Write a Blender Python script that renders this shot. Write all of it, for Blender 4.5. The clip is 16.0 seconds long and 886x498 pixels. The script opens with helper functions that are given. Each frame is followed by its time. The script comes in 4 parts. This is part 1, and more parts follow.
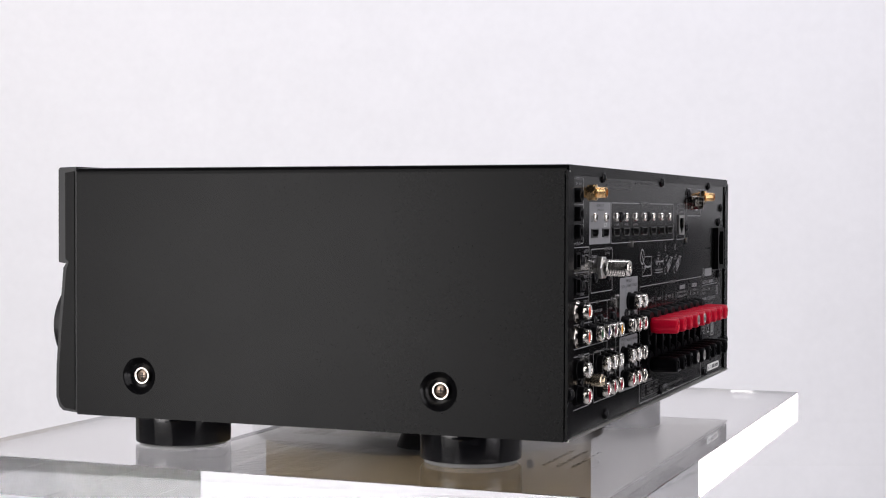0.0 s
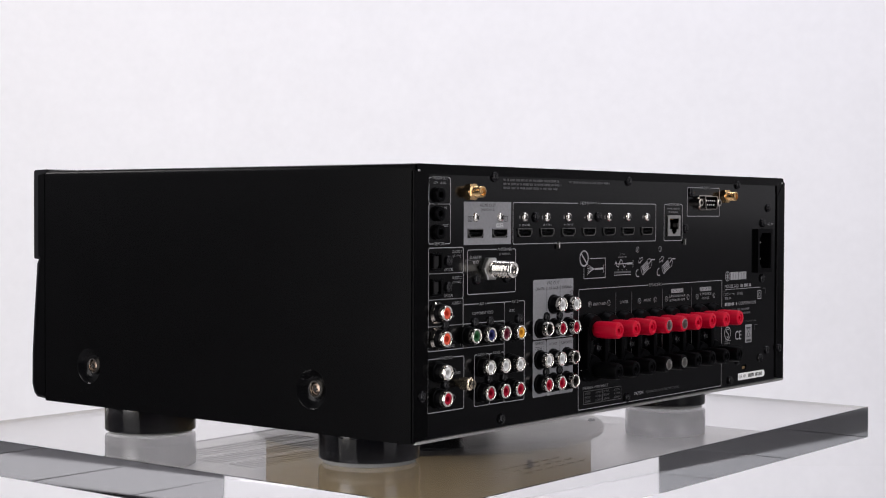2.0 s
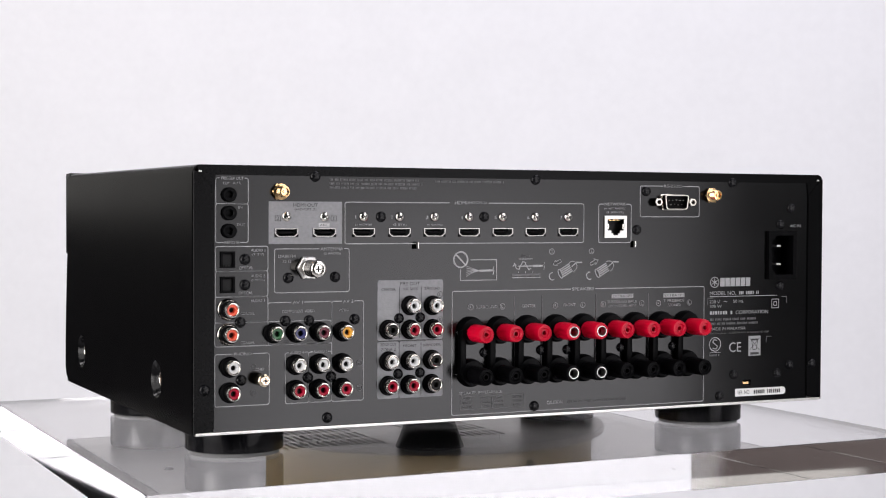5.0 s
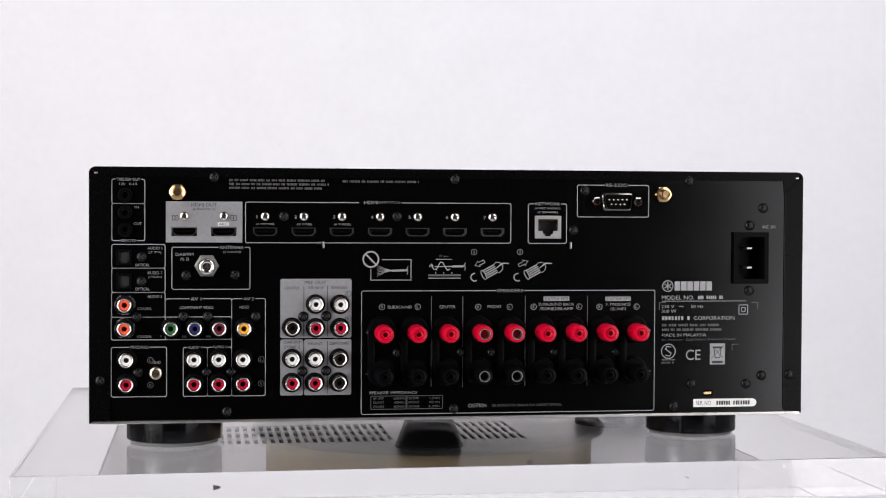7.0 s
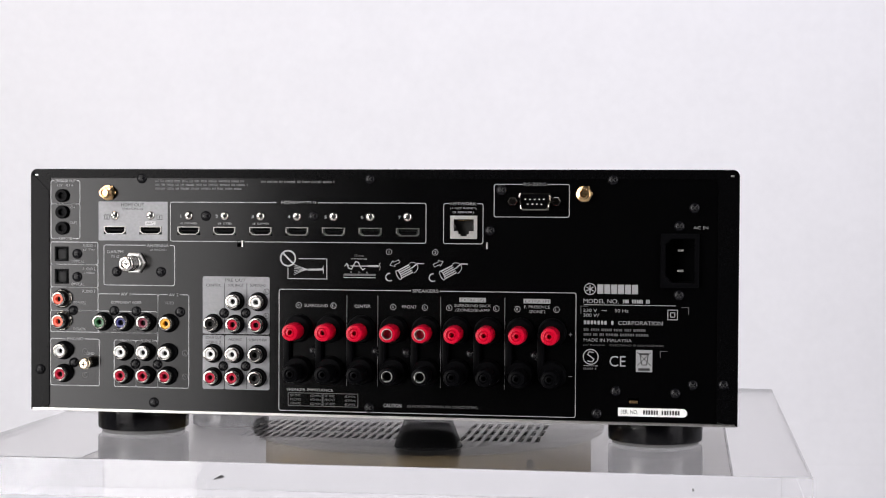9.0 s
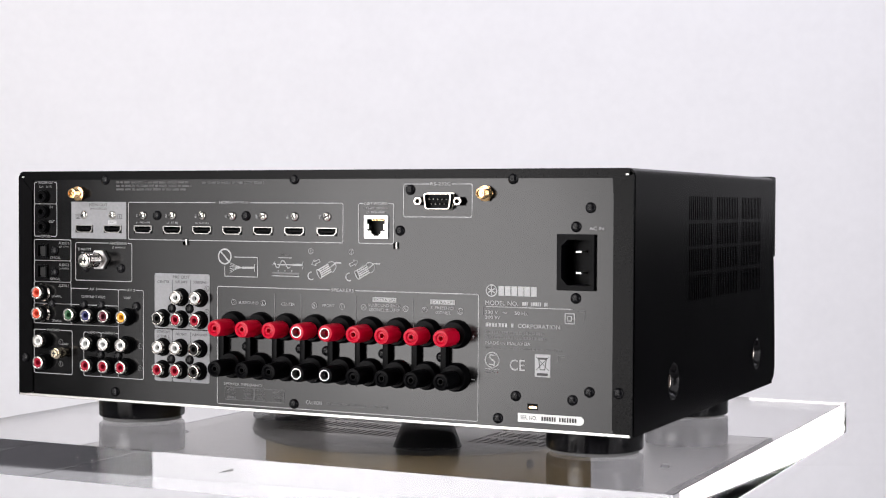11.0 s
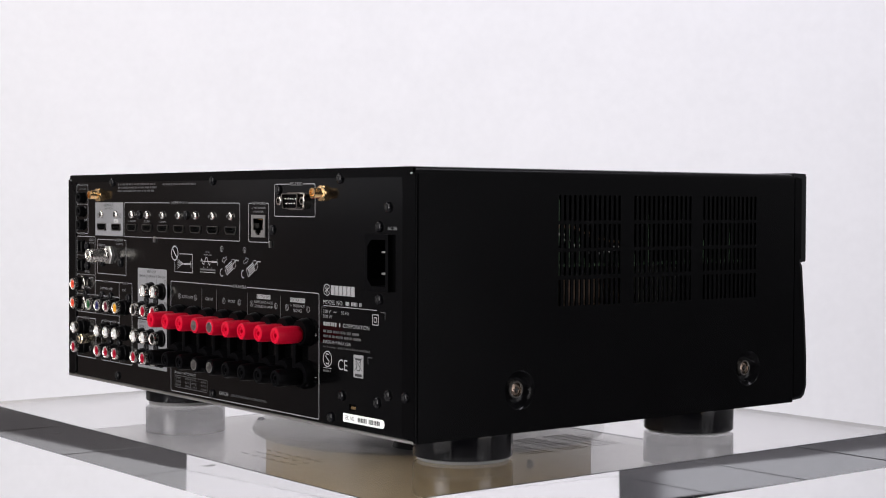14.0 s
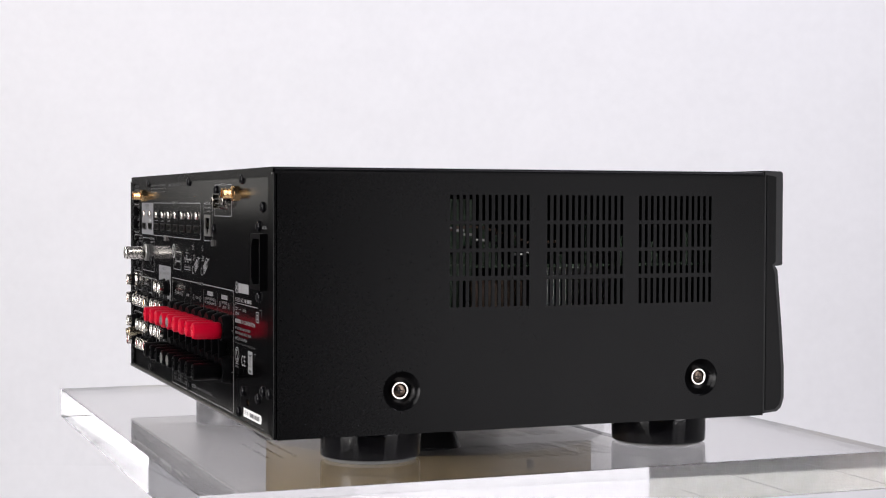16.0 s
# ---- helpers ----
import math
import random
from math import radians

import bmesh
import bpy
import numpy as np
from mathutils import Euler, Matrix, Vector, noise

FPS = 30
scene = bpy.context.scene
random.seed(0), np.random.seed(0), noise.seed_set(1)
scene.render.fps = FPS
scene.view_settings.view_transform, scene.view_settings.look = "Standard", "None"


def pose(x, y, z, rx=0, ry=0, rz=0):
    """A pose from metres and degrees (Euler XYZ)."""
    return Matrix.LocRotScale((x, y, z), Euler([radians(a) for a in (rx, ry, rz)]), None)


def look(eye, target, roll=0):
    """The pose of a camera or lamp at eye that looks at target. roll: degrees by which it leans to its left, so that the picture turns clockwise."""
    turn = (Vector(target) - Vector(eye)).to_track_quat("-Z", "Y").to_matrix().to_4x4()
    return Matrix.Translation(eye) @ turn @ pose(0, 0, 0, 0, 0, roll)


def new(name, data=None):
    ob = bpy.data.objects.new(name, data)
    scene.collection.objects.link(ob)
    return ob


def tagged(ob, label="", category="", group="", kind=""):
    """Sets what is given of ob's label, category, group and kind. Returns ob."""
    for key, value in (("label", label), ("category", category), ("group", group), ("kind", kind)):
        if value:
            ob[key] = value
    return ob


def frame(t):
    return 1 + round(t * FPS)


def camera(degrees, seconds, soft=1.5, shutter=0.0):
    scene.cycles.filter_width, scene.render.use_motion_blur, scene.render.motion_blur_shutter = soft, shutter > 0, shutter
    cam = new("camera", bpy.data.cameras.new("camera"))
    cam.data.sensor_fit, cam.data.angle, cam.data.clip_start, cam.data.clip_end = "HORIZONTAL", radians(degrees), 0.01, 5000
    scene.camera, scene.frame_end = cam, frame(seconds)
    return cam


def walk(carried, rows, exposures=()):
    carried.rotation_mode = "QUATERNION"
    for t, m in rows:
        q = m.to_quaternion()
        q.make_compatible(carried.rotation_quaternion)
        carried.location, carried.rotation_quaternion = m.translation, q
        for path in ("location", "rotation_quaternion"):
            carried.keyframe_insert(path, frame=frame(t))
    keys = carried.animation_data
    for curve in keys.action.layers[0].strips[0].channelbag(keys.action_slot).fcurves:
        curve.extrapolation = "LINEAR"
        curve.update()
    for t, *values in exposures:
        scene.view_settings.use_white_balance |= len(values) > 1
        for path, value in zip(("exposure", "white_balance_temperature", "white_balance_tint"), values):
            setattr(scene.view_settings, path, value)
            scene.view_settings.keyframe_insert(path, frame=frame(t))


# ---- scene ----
# The lens, and a camera that stands still before the turntable.
cam = camera(31.21, 16.0, soft=1.1)
TOP = 1.0                      # height of the acrylic slab's upper face over the studio floor
AXIS = (0.0070, 0.1697)        # the turntable's axis in the receiver's own plan
EYE = (0.0, -1.1239, TOP + 0.1463)
CAM_POSE = pose(*EYE) @ pose(0, 0, 0, 0, 0, -0.506) @ pose(0, 0, 0, 90 - 1.491) @ pose(0, 0, 0, 0, 0, 0.122)
walk(cam, [(0.0, CAM_POSE), (16.0, CAM_POSE)])

# ---- world and lights ----
world = bpy.data.worlds.new("studio_world")
scene.world = world
world.use_nodes = True
world.node_tree.nodes["Background"].inputs[0].default_value = (0.5, 0.5, 0.55, 1)
world.node_tree.nodes["Background"].inputs[1].default_value = 0.02


def area(name, eye, target, w, h, watts, colour):
    data = bpy.data.lights.new(name, "AREA")
    data.shape, data.size, data.size_y, data.energy, data.color = "RECTANGLE", w, h, watts, colour
    ob = new(name, data)
    ob.matrix_world = look(eye, target)
    return ob


def around(az, dist, z):
    a = radians(az)
    return (dist * math.sin(a), -dist * math.cos(a), z)


area("softbox_left", (-1.03, -1.02, TOP + 0.5), (0, 0, TOP + 0.05), 1.06, 1.8, 24.0, (1.0, 0.97, 0.97))
for name, w, h, watts in (("softbox_left_glow", 0.62, 0.85, 3.0), ("softbox_left_core", 0.4, 0.5, 2.0)):
    area(name, (-0.99, -0.98, TOP + 0.06 + 0.02 * w), (0, 0, TOP + 0.08), w, h, watts, (1.0, 0.97, 0.97)).data.shape = "ELLIPSE"
area("softbox_right", (1.09, -1.06, TOP + 0.5), (0, 0, TOP + 0.05), 0.84, 1.8, 13.4, (0.99, 0.96, 1.0))
area("softbox_right_glow", (1.05, -1.02, TOP - 0.12), (0, 0, TOP + 0.08), 0.7, 0.56, 2.0, (0.99, 0.96, 1.0)).data.shape = "ELLIPSE"
# Four unseen fill lamps, added so the acrylic's edges catch pale light.
area("edge_fill_back_right", (1.53, 0.72, TOP + 0.96), (0, 0, TOP + 0.66), 2.1, 1.7, 4.0, (0.97, 0.95, 1.0))
area("edge_fill_left", (-1.46, -0.06, TOP + 0.7), (0, 0, TOP + 0.58), 1.1, 1.1, 1.2, (0.93, 0.93, 1.0))
area("edge_fill_back_left", (-1.26, 1.12, TOP + 0.74), (0, 0, TOP + 0.6), 0.66, 1.2, 1.1, (1.0, 0.97, 0.92))
area("edge_fill_right", (1.43, -0.42, TOP + 0.66), (0, 0, TOP + 0.5), 0.5, 1.1, 0.55, (0.97, 0.96, 1.0))
area("backdrop_light_left", (-1.6, 0.6, TOP + 1.3), (-0.95, 1.75, TOP - 0.1), 0.9, 0.5, 13.6, (0.995, 0.95, 0.965))
area("backdrop_light_right", (0.8, 0.2, TOP + 1.7), (0.55, 1.75, TOP - 0.1), 1.6, 0.5, 21.2, (0.935, 0.91, 1.02))

# ---- materials ----


def material(name, colour, rough=0.5, metal=0.0, grain=0.0, grain_scale=900.0, bump=0.0, bump_scale=1500.0, blotch=0.0, coat=0.0, spec=0.5, rough_var=0.0):
    m = bpy.data.materials.new(name)
    m.use_nodes = True
    nt = m.node_tree
    b = nt.nodes["Principled BSDF"]
    b.inputs["Base Color"].default_value = (*colour, 1)
    b.inputs["Roughness"].default_value = rough
    b.inputs["Metallic"].default_value = metal
    b.inputs["Coat Weight"].default_value = coat
    b.inputs["Specular IOR Level"].default_value = spec
    tc = nt.nodes.new("ShaderNodeTexCoord")

    def noise_tex(scale, detail=3):
        n = nt.nodes.new("ShaderNodeTexNoise")
        n.inputs["Scale"].default_value, n.inputs["Detail"].default_value = scale, detail
        nt.links.new(tc.outputs["Object"], n.inputs["Vector"])
        return n

    if grain or blotch:
        mix = nt.nodes.new("ShaderNodeMix")
        mix.data_type, mix.blend_type = "RGBA", "MULTIPLY"
        mix.inputs["Factor"].default_value = 1.0
        mix.inputs["A"].default_value = (*colour, 1)
        add = nt.nodes.new("ShaderNodeMath")
        add.operation = "ADD"
        for slot, (amount, scale) in enumerate(((grain, grain_scale), (blotch, 14.0))):
            n = noise_tex(scale)
            r = nt.nodes.new("ShaderNodeMapRange")
            r.inputs["From Min"].default_value, r.inputs["From Max"].default_value = 0.25, 0.75
            r.inputs["To Min"].default_value, r.inputs["To Max"].default_value = 0.5 - amount / 2, 0.5 + amount / 2
            nt.links.new(n.outputs["Fac"], r.inputs["Value"])
            nt.links.new(r.outputs["Result"], add.inputs[slot])
        nt.links.new(add.outputs[0], mix.inputs["B"])
        nt.links.new(mix.outputs["Result"], b.inputs["Base Color"])
    if rough_var:
        n = noise_tex(30.0, 5)
        r = nt.nodes.new("ShaderNodeMapRange")
        r.inputs["To Min"].default_value, r.inputs["To Max"].default_value = rough - rough_var, rough + rough_var
        nt.links.new(n.outputs["Fac"], r.inputs["Value"])
        nt.links.new(r.outputs["Result"], b.inputs["Roughness"])
    if bump:
        n = noise_tex(bump_scale, 2)
        bp = nt.nodes.new("ShaderNodeBump")
        bp.inputs["Strength"].default_value, bp.inputs["Distance"].default_value = bump, 0.0002
        nt.links.new(n.outputs["Fac"], bp.inputs["Height"])
        nt.links.new(bp.outputs["Normal"], b.inputs["Normal"])
    return m


COVER = material("cover_satin_black", (0.0016, 0.0016, 0.0018), 0.25, spec=0.065, grain=0.3, bump=0.025, bump_scale=2600, blotch=0.15, rough_var=0.04)
PANEL = material("panel_semigloss_black", (0.0009, 0.0009, 0.001), 0.16, spec=0.28, grain=0.2, bump=0.03, bump_scale=1800, blotch=0.2, rough_var=0.04)
FRONT = material("front_moulding_black", (0.006, 0.006, 0.007), 0.3, spec=0.2, grain=0.2, rough_var=0.04)
PLASTIC = material("connector_plastic_black", (0.002, 0.002, 0.0024), 0.36, spec=0.045, rough_var=0.06)
FOOT = material("foot_gloss_black", (0.0015, 0.0015, 0.002), 0.07, spec=0.4, rough_var=0.02)
DISH = material("dish_gloss_black", (0.003, 0.003, 0.0035), 0.2, spec=0.15, rough_var=0.04)
FELT = material("grey_pad", (0.13, 0.13, 0.128), 0.7, grain=0.1)
CASE_SCREW = material("bronzed_screw", (0.13, 0.1, 0.08), 0.25, metal=1.0, rough_var=0.06)
# Near-black for shutters; also puts shade into slots, holes and behind openings.
DARK = material("shade_and_shutter_black", (0.003, 0.003, 0.003), 0.7)
STEEL = material("galvanised_steel", (0.62, 0.61, 0.58), 0.33, metal=1.0, grain=0.25, grain_scale=220, blotch=0.2, rough_var=0.08)
SHELL = material("socket_shell_nickel", (0.24, 0.235, 0.225), 0.3, metal=1.0, rough_var=0.06)
POLISHED = material("polished_nickel", (0.46, 0.43, 0.39), 0.13, metal=1.0, rough_var=0.05)
NICKEL = material("nickel_plate", (0.76, 0.73, 0.68), 0.18, metal=1.0, rough_var=0.06)
TIN = material("dull_tin", (0.55, 0.54, 0.52), 0.38, metal=1.0, grain=0.2, rough_var=0.08)
GOLD = material("gold_plate", (0.88, 0.6, 0.3), 0.25, metal=1.0, rough_var=0.06)
BRASS = material("pale_brass_plate", (0.72, 0.62, 0.46), 0.24, metal=1.0, rough_var=0.06)
SCREW = material("black_oxide_screw", (0.004, 0.004, 0.005), 0.22, spec=0.2, rough_var=0.08)
INK = material("grey_print", (0.3, 0.3, 0.305), 0.45, metal=0.25, grain=0.25)
INK_TEXT = material("lettering_grey_print", (0.25, 0.25, 0.255), 0.45, metal=0.35, grain=0.3)
INK_DIM = material("faint_grey_print", (0.095, 0.095, 0.097), 0.45, metal=0.3, grain=0.25)
INK_LIGHT = material("white_print", (0.5, 0.5, 0.5), 0.5, grain=0.15)
SILVER = material("silver_print_field", (0.24, 0.24, 0.25), 0.5, metal=0.15, grain=0.25, grain_scale=500, bump=0.1)
INK_BLACK = material("black_print", (0.012, 0.012, 0.012), 0.5)
PAPER = material("white_label_paper", (0.82, 0.82, 0.8), 0.5, grain=0.06)
RED = material("red_knob_plastic", (0.52, 0.0008, 0.022), 0.34, spec=0.25, rough_var=0.06, grain=0.1)
IN_WHITE = material("jack_white", (0.75, 0.75, 0.74), 0.35)
IN_RED = material("jack_red", (0.38, 0.003, 0.026), 0.4, spec=0.25)
IN_ORANGE = material("jack_orange", (0.8, 0.1, 0.045), 0.35)
IN_YELLOW = material("jack_yellow", (0.82, 0.4, 0.03), 0.35)
IN_GREEN = material("jack_green", (0.02, 0.11, 0.035), 0.35)
IN_BLUE = material("jack_blue", (0.02, 0.022, 0.12), 0.35)
IN_MAROON = material("jack_maroon", (0.13, 0.008, 0.025), 0.35)
IN_BLACK = material("jack_black", (0.006, 0.005, 0.004), 0.4, spec=0.2)
BOARD = material("circuit_board_green", (0.03, 0.075, 0.03), 0.5, grain=0.5, grain_scale=150)
COIL = material("winding_brown", (0.12, 0.07, 0.04), 0.6, grain=0.4)
ALU = material("heat_sink_aluminium", (0.6, 0.6, 0.57), 0.5, metal=1.0, grain=0.2)
WOOD = material("turntable_board_beige", (0.38, 0.29, 0.16), 0.5, grain=0.3, grain_scale=120, blotch=0.25)
PLATE = material("turntable_plate_grey", (0.022, 0.022, 0.023), 0.35, grain=0.5, grain_scale=70, blotch=0.4, rough_var=0.1)
WHITE = material("pedestal_white_paint", (0.8, 0.8, 0.8), 0.45, grain=0.05)
CYC = material("backdrop_white_paper", (0.86, 0.86, 0.87), 0.85, grain=0.03, grain_scale=60, blotch=0.03)
PALE_WALL = material("studio_pale_paint", (0.78, 0.77, 0.79), 0.8, grain=0.05, grain_scale=20, blotch=0.06)
GREY_WALL = material("studio_grey_paint", (0.34, 0.34, 0.355), 0.8, grain=0.08, grain_scale=20, blotch=0.1)
BROWN_WALL = material("studio_brown_curtain", (0.48, 0.4, 0.36), 0.85, grain=0.2, grain_scale=20, blotch=0.3)
ROOM = material("studio_dark_paint", (0.022, 0.022, 0.024), 0.8, grain=0.2, grain_scale=20, blotch=0.2)

ACRYLIC = bpy.data.materials.new("clear_acrylic")
ACRYLIC.use_nodes = True
_b = ACRYLIC.node_tree.nodes["Principled BSDF"]
_b.inputs["Base Color"].default_value = (0.7, 0.69, 0.69, 1)
_b.inputs["Roughness"].default_value = 0.0
_b.inputs["IOR"].default_value = 1.49
_b.inputs["Transmission Weight"].default_value = 1.0

EDGE = ACRYLIC.copy()
EDGE.name = "buffed_acrylic_edge"
EDGE.node_tree.nodes["Principled BSDF"].inputs["Roughness"].default_value = 0.045
EDGE.node_tree.nodes["Principled BSDF"].inputs["Base Color"].default_value = (0.985, 0.985, 0.99, 1)

# ---- mesh helpers (millimetres) ----
MM = 0.001


def part(name, bm, mat, parent, label="", smooth=False):
    me = bpy.data.meshes.new(name)
    bmesh.ops.recalc_face_normals(bm, faces=bm.faces)
    if smooth:
        for f in bm.faces:
            f.smooth = True
        for e in bm.edges:
            if len(e.link_faces) == 2 and e.calc_face_angle(0) > radians(35):
                e.smooth = False
    bm.to_mesh(me)
    bm.free()
    me.materials.append(mat)
    ob = new(name, me)
    ob.parent = parent
    if label:
        ob["label"] = label
    return ob


def again(src, name, parent, x, z, y=0.0):
    """Another piece on the same mesh, moved by millimetres."""
    ob = new(name, src.data)
    ob.parent = parent
    ob.location = (x * MM, y * MM, z * MM)
    return ob


def box(bm, x0, x1, y0, y1, z0, z1, bevel=0.0):
    r = bmesh.ops.create_cube(bm, size=1.0)
    vs = r["verts"]
    for v in vs:
        v.co = Vector((x0 + (v.co.x + 0.5) * (x1 - x0), y0 + (v.co.y + 0.5) * (y1 - y0), z0 + (v.co.z + 0.5) * (z1 - z0))) * MM
    if bevel:
        es = list({e for v in vs for e in v.link_edges})
        bmesh.ops.bevel(bm, geom=es, offset=bevel * MM, segments=2, profile=0.6, affect="EDGES")
    return bm


def lathe(bm, rings, x=0.0, y=0.0, z=0.0, axis="-y", seg=24, squash=None):
    """Turned form: rings of (radius, distance along the axis) in millimetres, closed where the radius is 0."""
    loops = []
    for r, d in rings:
        loop = []
        n = 1 if r == 0 else seg
        for i in range(n):
            a = 2 * math.pi * i / seg
            rr = r * (squash(a) if squash else 1.0)
            u, v = rr * math.cos(a), rr * math.sin(a)
            co = {"-y": (x + u, y - d, z + v), "z": (x + u, y + v, z + d), "-x": (x - d, y + u, z + v), "x": (x + d, y + u, z + v)}[axis]
            loop.append(bm.verts.new(Vector(co) * MM))
        loops.append(loop)
    for a, b in zip(loops, loops[1:]):
        for i in range(seg):
            j = (i + 1) % seg
            if len(a) == 1 and len(b) == 1:
                break
            if len(a) == 1:
                bm.faces.new((a[0], b[j], b[i]))
            elif len(b) == 1:
                bm.faces.new((a[i], a[j], b[0]))
            else:
                bm.faces.new((a[i], a[j], b[j], b[i]))
    return bm


def holed(bm, u0, u1, v0, v1, holes, place, rounds=()):
    """A sheet in the plane of u and v with rectangular holes, and with round ones (u, v, radius), cut clean through."""
    squares = [(c[0] - c[2] * 1.3, c[0] + c[2] * 1.3, c[1] - c[2] * 1.3, c[1] + c[2] * 1.3) for c in rounds]
    us = sorted({u0, u1, *(h[i] for h in [*holes, *squares] for i in (0, 1))})
    vs = sorted({v0, v1, *(h[i] for h in [*holes, *squares] for i in (2, 3))})
    cache = {}

    def vert(u, v):
        key = (round(u, 4), round(v, 4))
        if key not in cache:
            cache[key] = bm.verts.new(Vector(place(u, v)) * MM)
        return cache[key]

    for a, b in zip(us, us[1:]):
        for c, d in zip(vs, vs[1:]):
            m, n = (a + b) / 2, (c + d) / 2
            if any(h[0] < m < h[1] and h[2] < n < h[3] for h in [*holes, *squares]):
                continue
            bm.faces.new((vert(a, c), vert(b, c), vert(b, d), vert(a, d)))
    for cu, cv, r in rounds:
        s = r * 1.3
        edge_u = [u for u in us if cu - s - 1e-6 <= u <= cu + s + 1e-6]
        edge_v = [v for v in vs if cv - s - 1e-6 <= v <= cv + s + 1e-6]
        outer = [(u, cv - s) for u in edge_u] + [(cu + s, v) for v in edge_v[1:]] + [(u, cv + s) for u in edge_u[-2::-1]] + [(cu - s, v) for v in edge_v[-2:0:-1]]
        fine = []
        for p, q in zip(outer, outer[1:] + outer[:1]):
            k = max(1, math.ceil(8 * math.dist(p, q) / (2 * s)))
            fine.append((p, True))
            fine += [((p[0] + (q[0] - p[0]) * i / k, p[1] + (q[1] - p[1]) * i / k), False) for i in range(1, k)]
        ring, out = [], []
        for (u, v), _ in fine:
            a = math.atan2(v - cv, u - cu)
            ring.append(vert(cu + r * math.cos(a), cv + r * math.sin(a)))
            out.append(vert(u, v))
        for i in range(len(fine)):
            j = (i + 1) % len(fine)
            bm.faces.new((out[i], out[j], ring[j], ring[i]))
    return bm


def thicken(bm, offset):
    """Gives a sheet its thickness: a second skin at offset (millimetres) and closed rims."""
    off = Vector(offset) * MM
    faces, rims = bm.faces[:], [e for e in bm.edges if len(e.link_faces) == 1]
    twin = {v: bm.verts.new(v.co + off) for v in bm.verts[:]}
    for f in faces:
        bm.faces.new([twin[v] for v in reversed(f.verts)])
    for e in rims:
        a, b = e.verts
        bm.faces.new((a, b, twin[b], twin[a]))
    return bm


def ribbon(bm, pts, w, closed=True, y=-0.2):
    """A printed line of width w along points (x, z) on the rear panel."""
    n = len(pts)
    sides = []
    for i in range(n):
        p = Vector(pts[i])
        a = Vector(pts[i - 1]) if closed or i else p - (Vector(pts[1]) - p)
        b = Vector(pts[(i + 1) % n]) if closed or i < n - 1 else p + (p - Vector(pts[i - 1]))
        d1, d2 = (p - a).normalized(), (b - p).normalized()
        nrm = Vector((-(d1 + d2).y, (d1 + d2).x))
        nrm = nrm.normalized() / max(0.5, nrm.normalized().dot(Vector((-d1.y, d1.x))))
        sides.append([bm.verts.new(Vector((q.x, y, q.y)) * MM) for q in (p + nrm * w / 2, p - nrm * w / 2)])
    for i in range(n if closed else n - 1):
        j = (i + 1) % n
        bm.faces.new((sides[i][0], sides[i][1], sides[j][1], sides[j][0]))
    return bm


def rounded(x0, x1, z0, z1, r=1.2, k=4):
    pts = []
    for cx, cz, a0 in ((x1 - r, z1 - r, 0), (x0 + r, z1 - r, 90), (x0 + r, z0 + r, 180), (x1 - r, z0 + r, 270)):
        pts += [(cx + r * math.cos(radians(a0 + 90 * i / k)), cz + r * math.sin(radians(a0 + 90 * i / k))) for i in range(k + 1)]
    return pts


def slab_of(bm, pts, y0, y1):
    """A plate with the outline pts (x, z), from y0 (rear) to y1."""
    a = [bm.verts.new(Vector((x, y0, z)) * MM) for x, z in pts]
    b = [bm.verts.new(Vector((x, y1, z)) * MM) for x, z in pts]
    bm.faces.new(a)
    bm.faces.new(b[::-1])
    for i in range(len(pts)):
        j = (i + 1) % len(pts)
        bm.faces.new((a[i], a[j], b[j], b[i]))
    return bm


def lettering(parent, words, x, z, w, h, mat=INK_TEXT, y=-0.22):
    """Printed words fitted into w x h millimetres round (x, z) on the rear panel."""
    cu = bpy.data.curves.new("lettering", "FONT")
    cu.body, cu.resolution_u = words, 3
    tmp = new("lettering_source", cu)
    me = bpy.data.meshes.new_from_object(tmp.evaluated_get(bpy.context.evaluated_depsgraph_get()))
    bpy.data.objects.remove(tmp)
    bpy.data.curves.remove(cu)
    xs, zs = [v.co.x for v in me.vertices], [v.co.y for v in me.vertices]
    sx, sz = w / (max(xs) - min(xs)), h / (max(zs) - min(zs))
    mx, mz = (max(xs) + min(xs)) / 2, (max(zs) + min(zs)) / 2
    for v in me.vertices:
        v.co = Vector((x + (v.co.x - mx) * sx, y, z + (v.co.y - mz) * sz)) * MM
    me.materials.clear()
    me.materials.append(mat)
    ob = new("lettering", me)
    ob.parent = parent
    return ob


def bars(parent, x0, x1, z, h, pieces, mat=INK_DIM, y=-0.22):
    """Writing that cannot be read: a row of plain bars."""
    rnd = random.Random(int(x0 * 10 + z * 100))
    step = max(0.62 * h, (x1 - x0) / (pieces * 9.0))
    bm = bmesh.new()
    u, left = x0, rnd.randint(3, 8)
    while u + step < x1:
        if left == 0:
            left, u = rnd.randint(3, 9), u + step
            continue
        w = step * rnd.uniform(0.55, 0.8)
        bm.faces.new([bm.verts.new(Vector((p, y, q)) * MM) for p, q in ((u, z - h / 2), (u + w, z - h / 2), (u + w, z + h / 2), (u, z + h / 2))])
        u, left = u + step, left - 1
    return part("print_bar", bm, mat, parent)


# ---- the studio ----


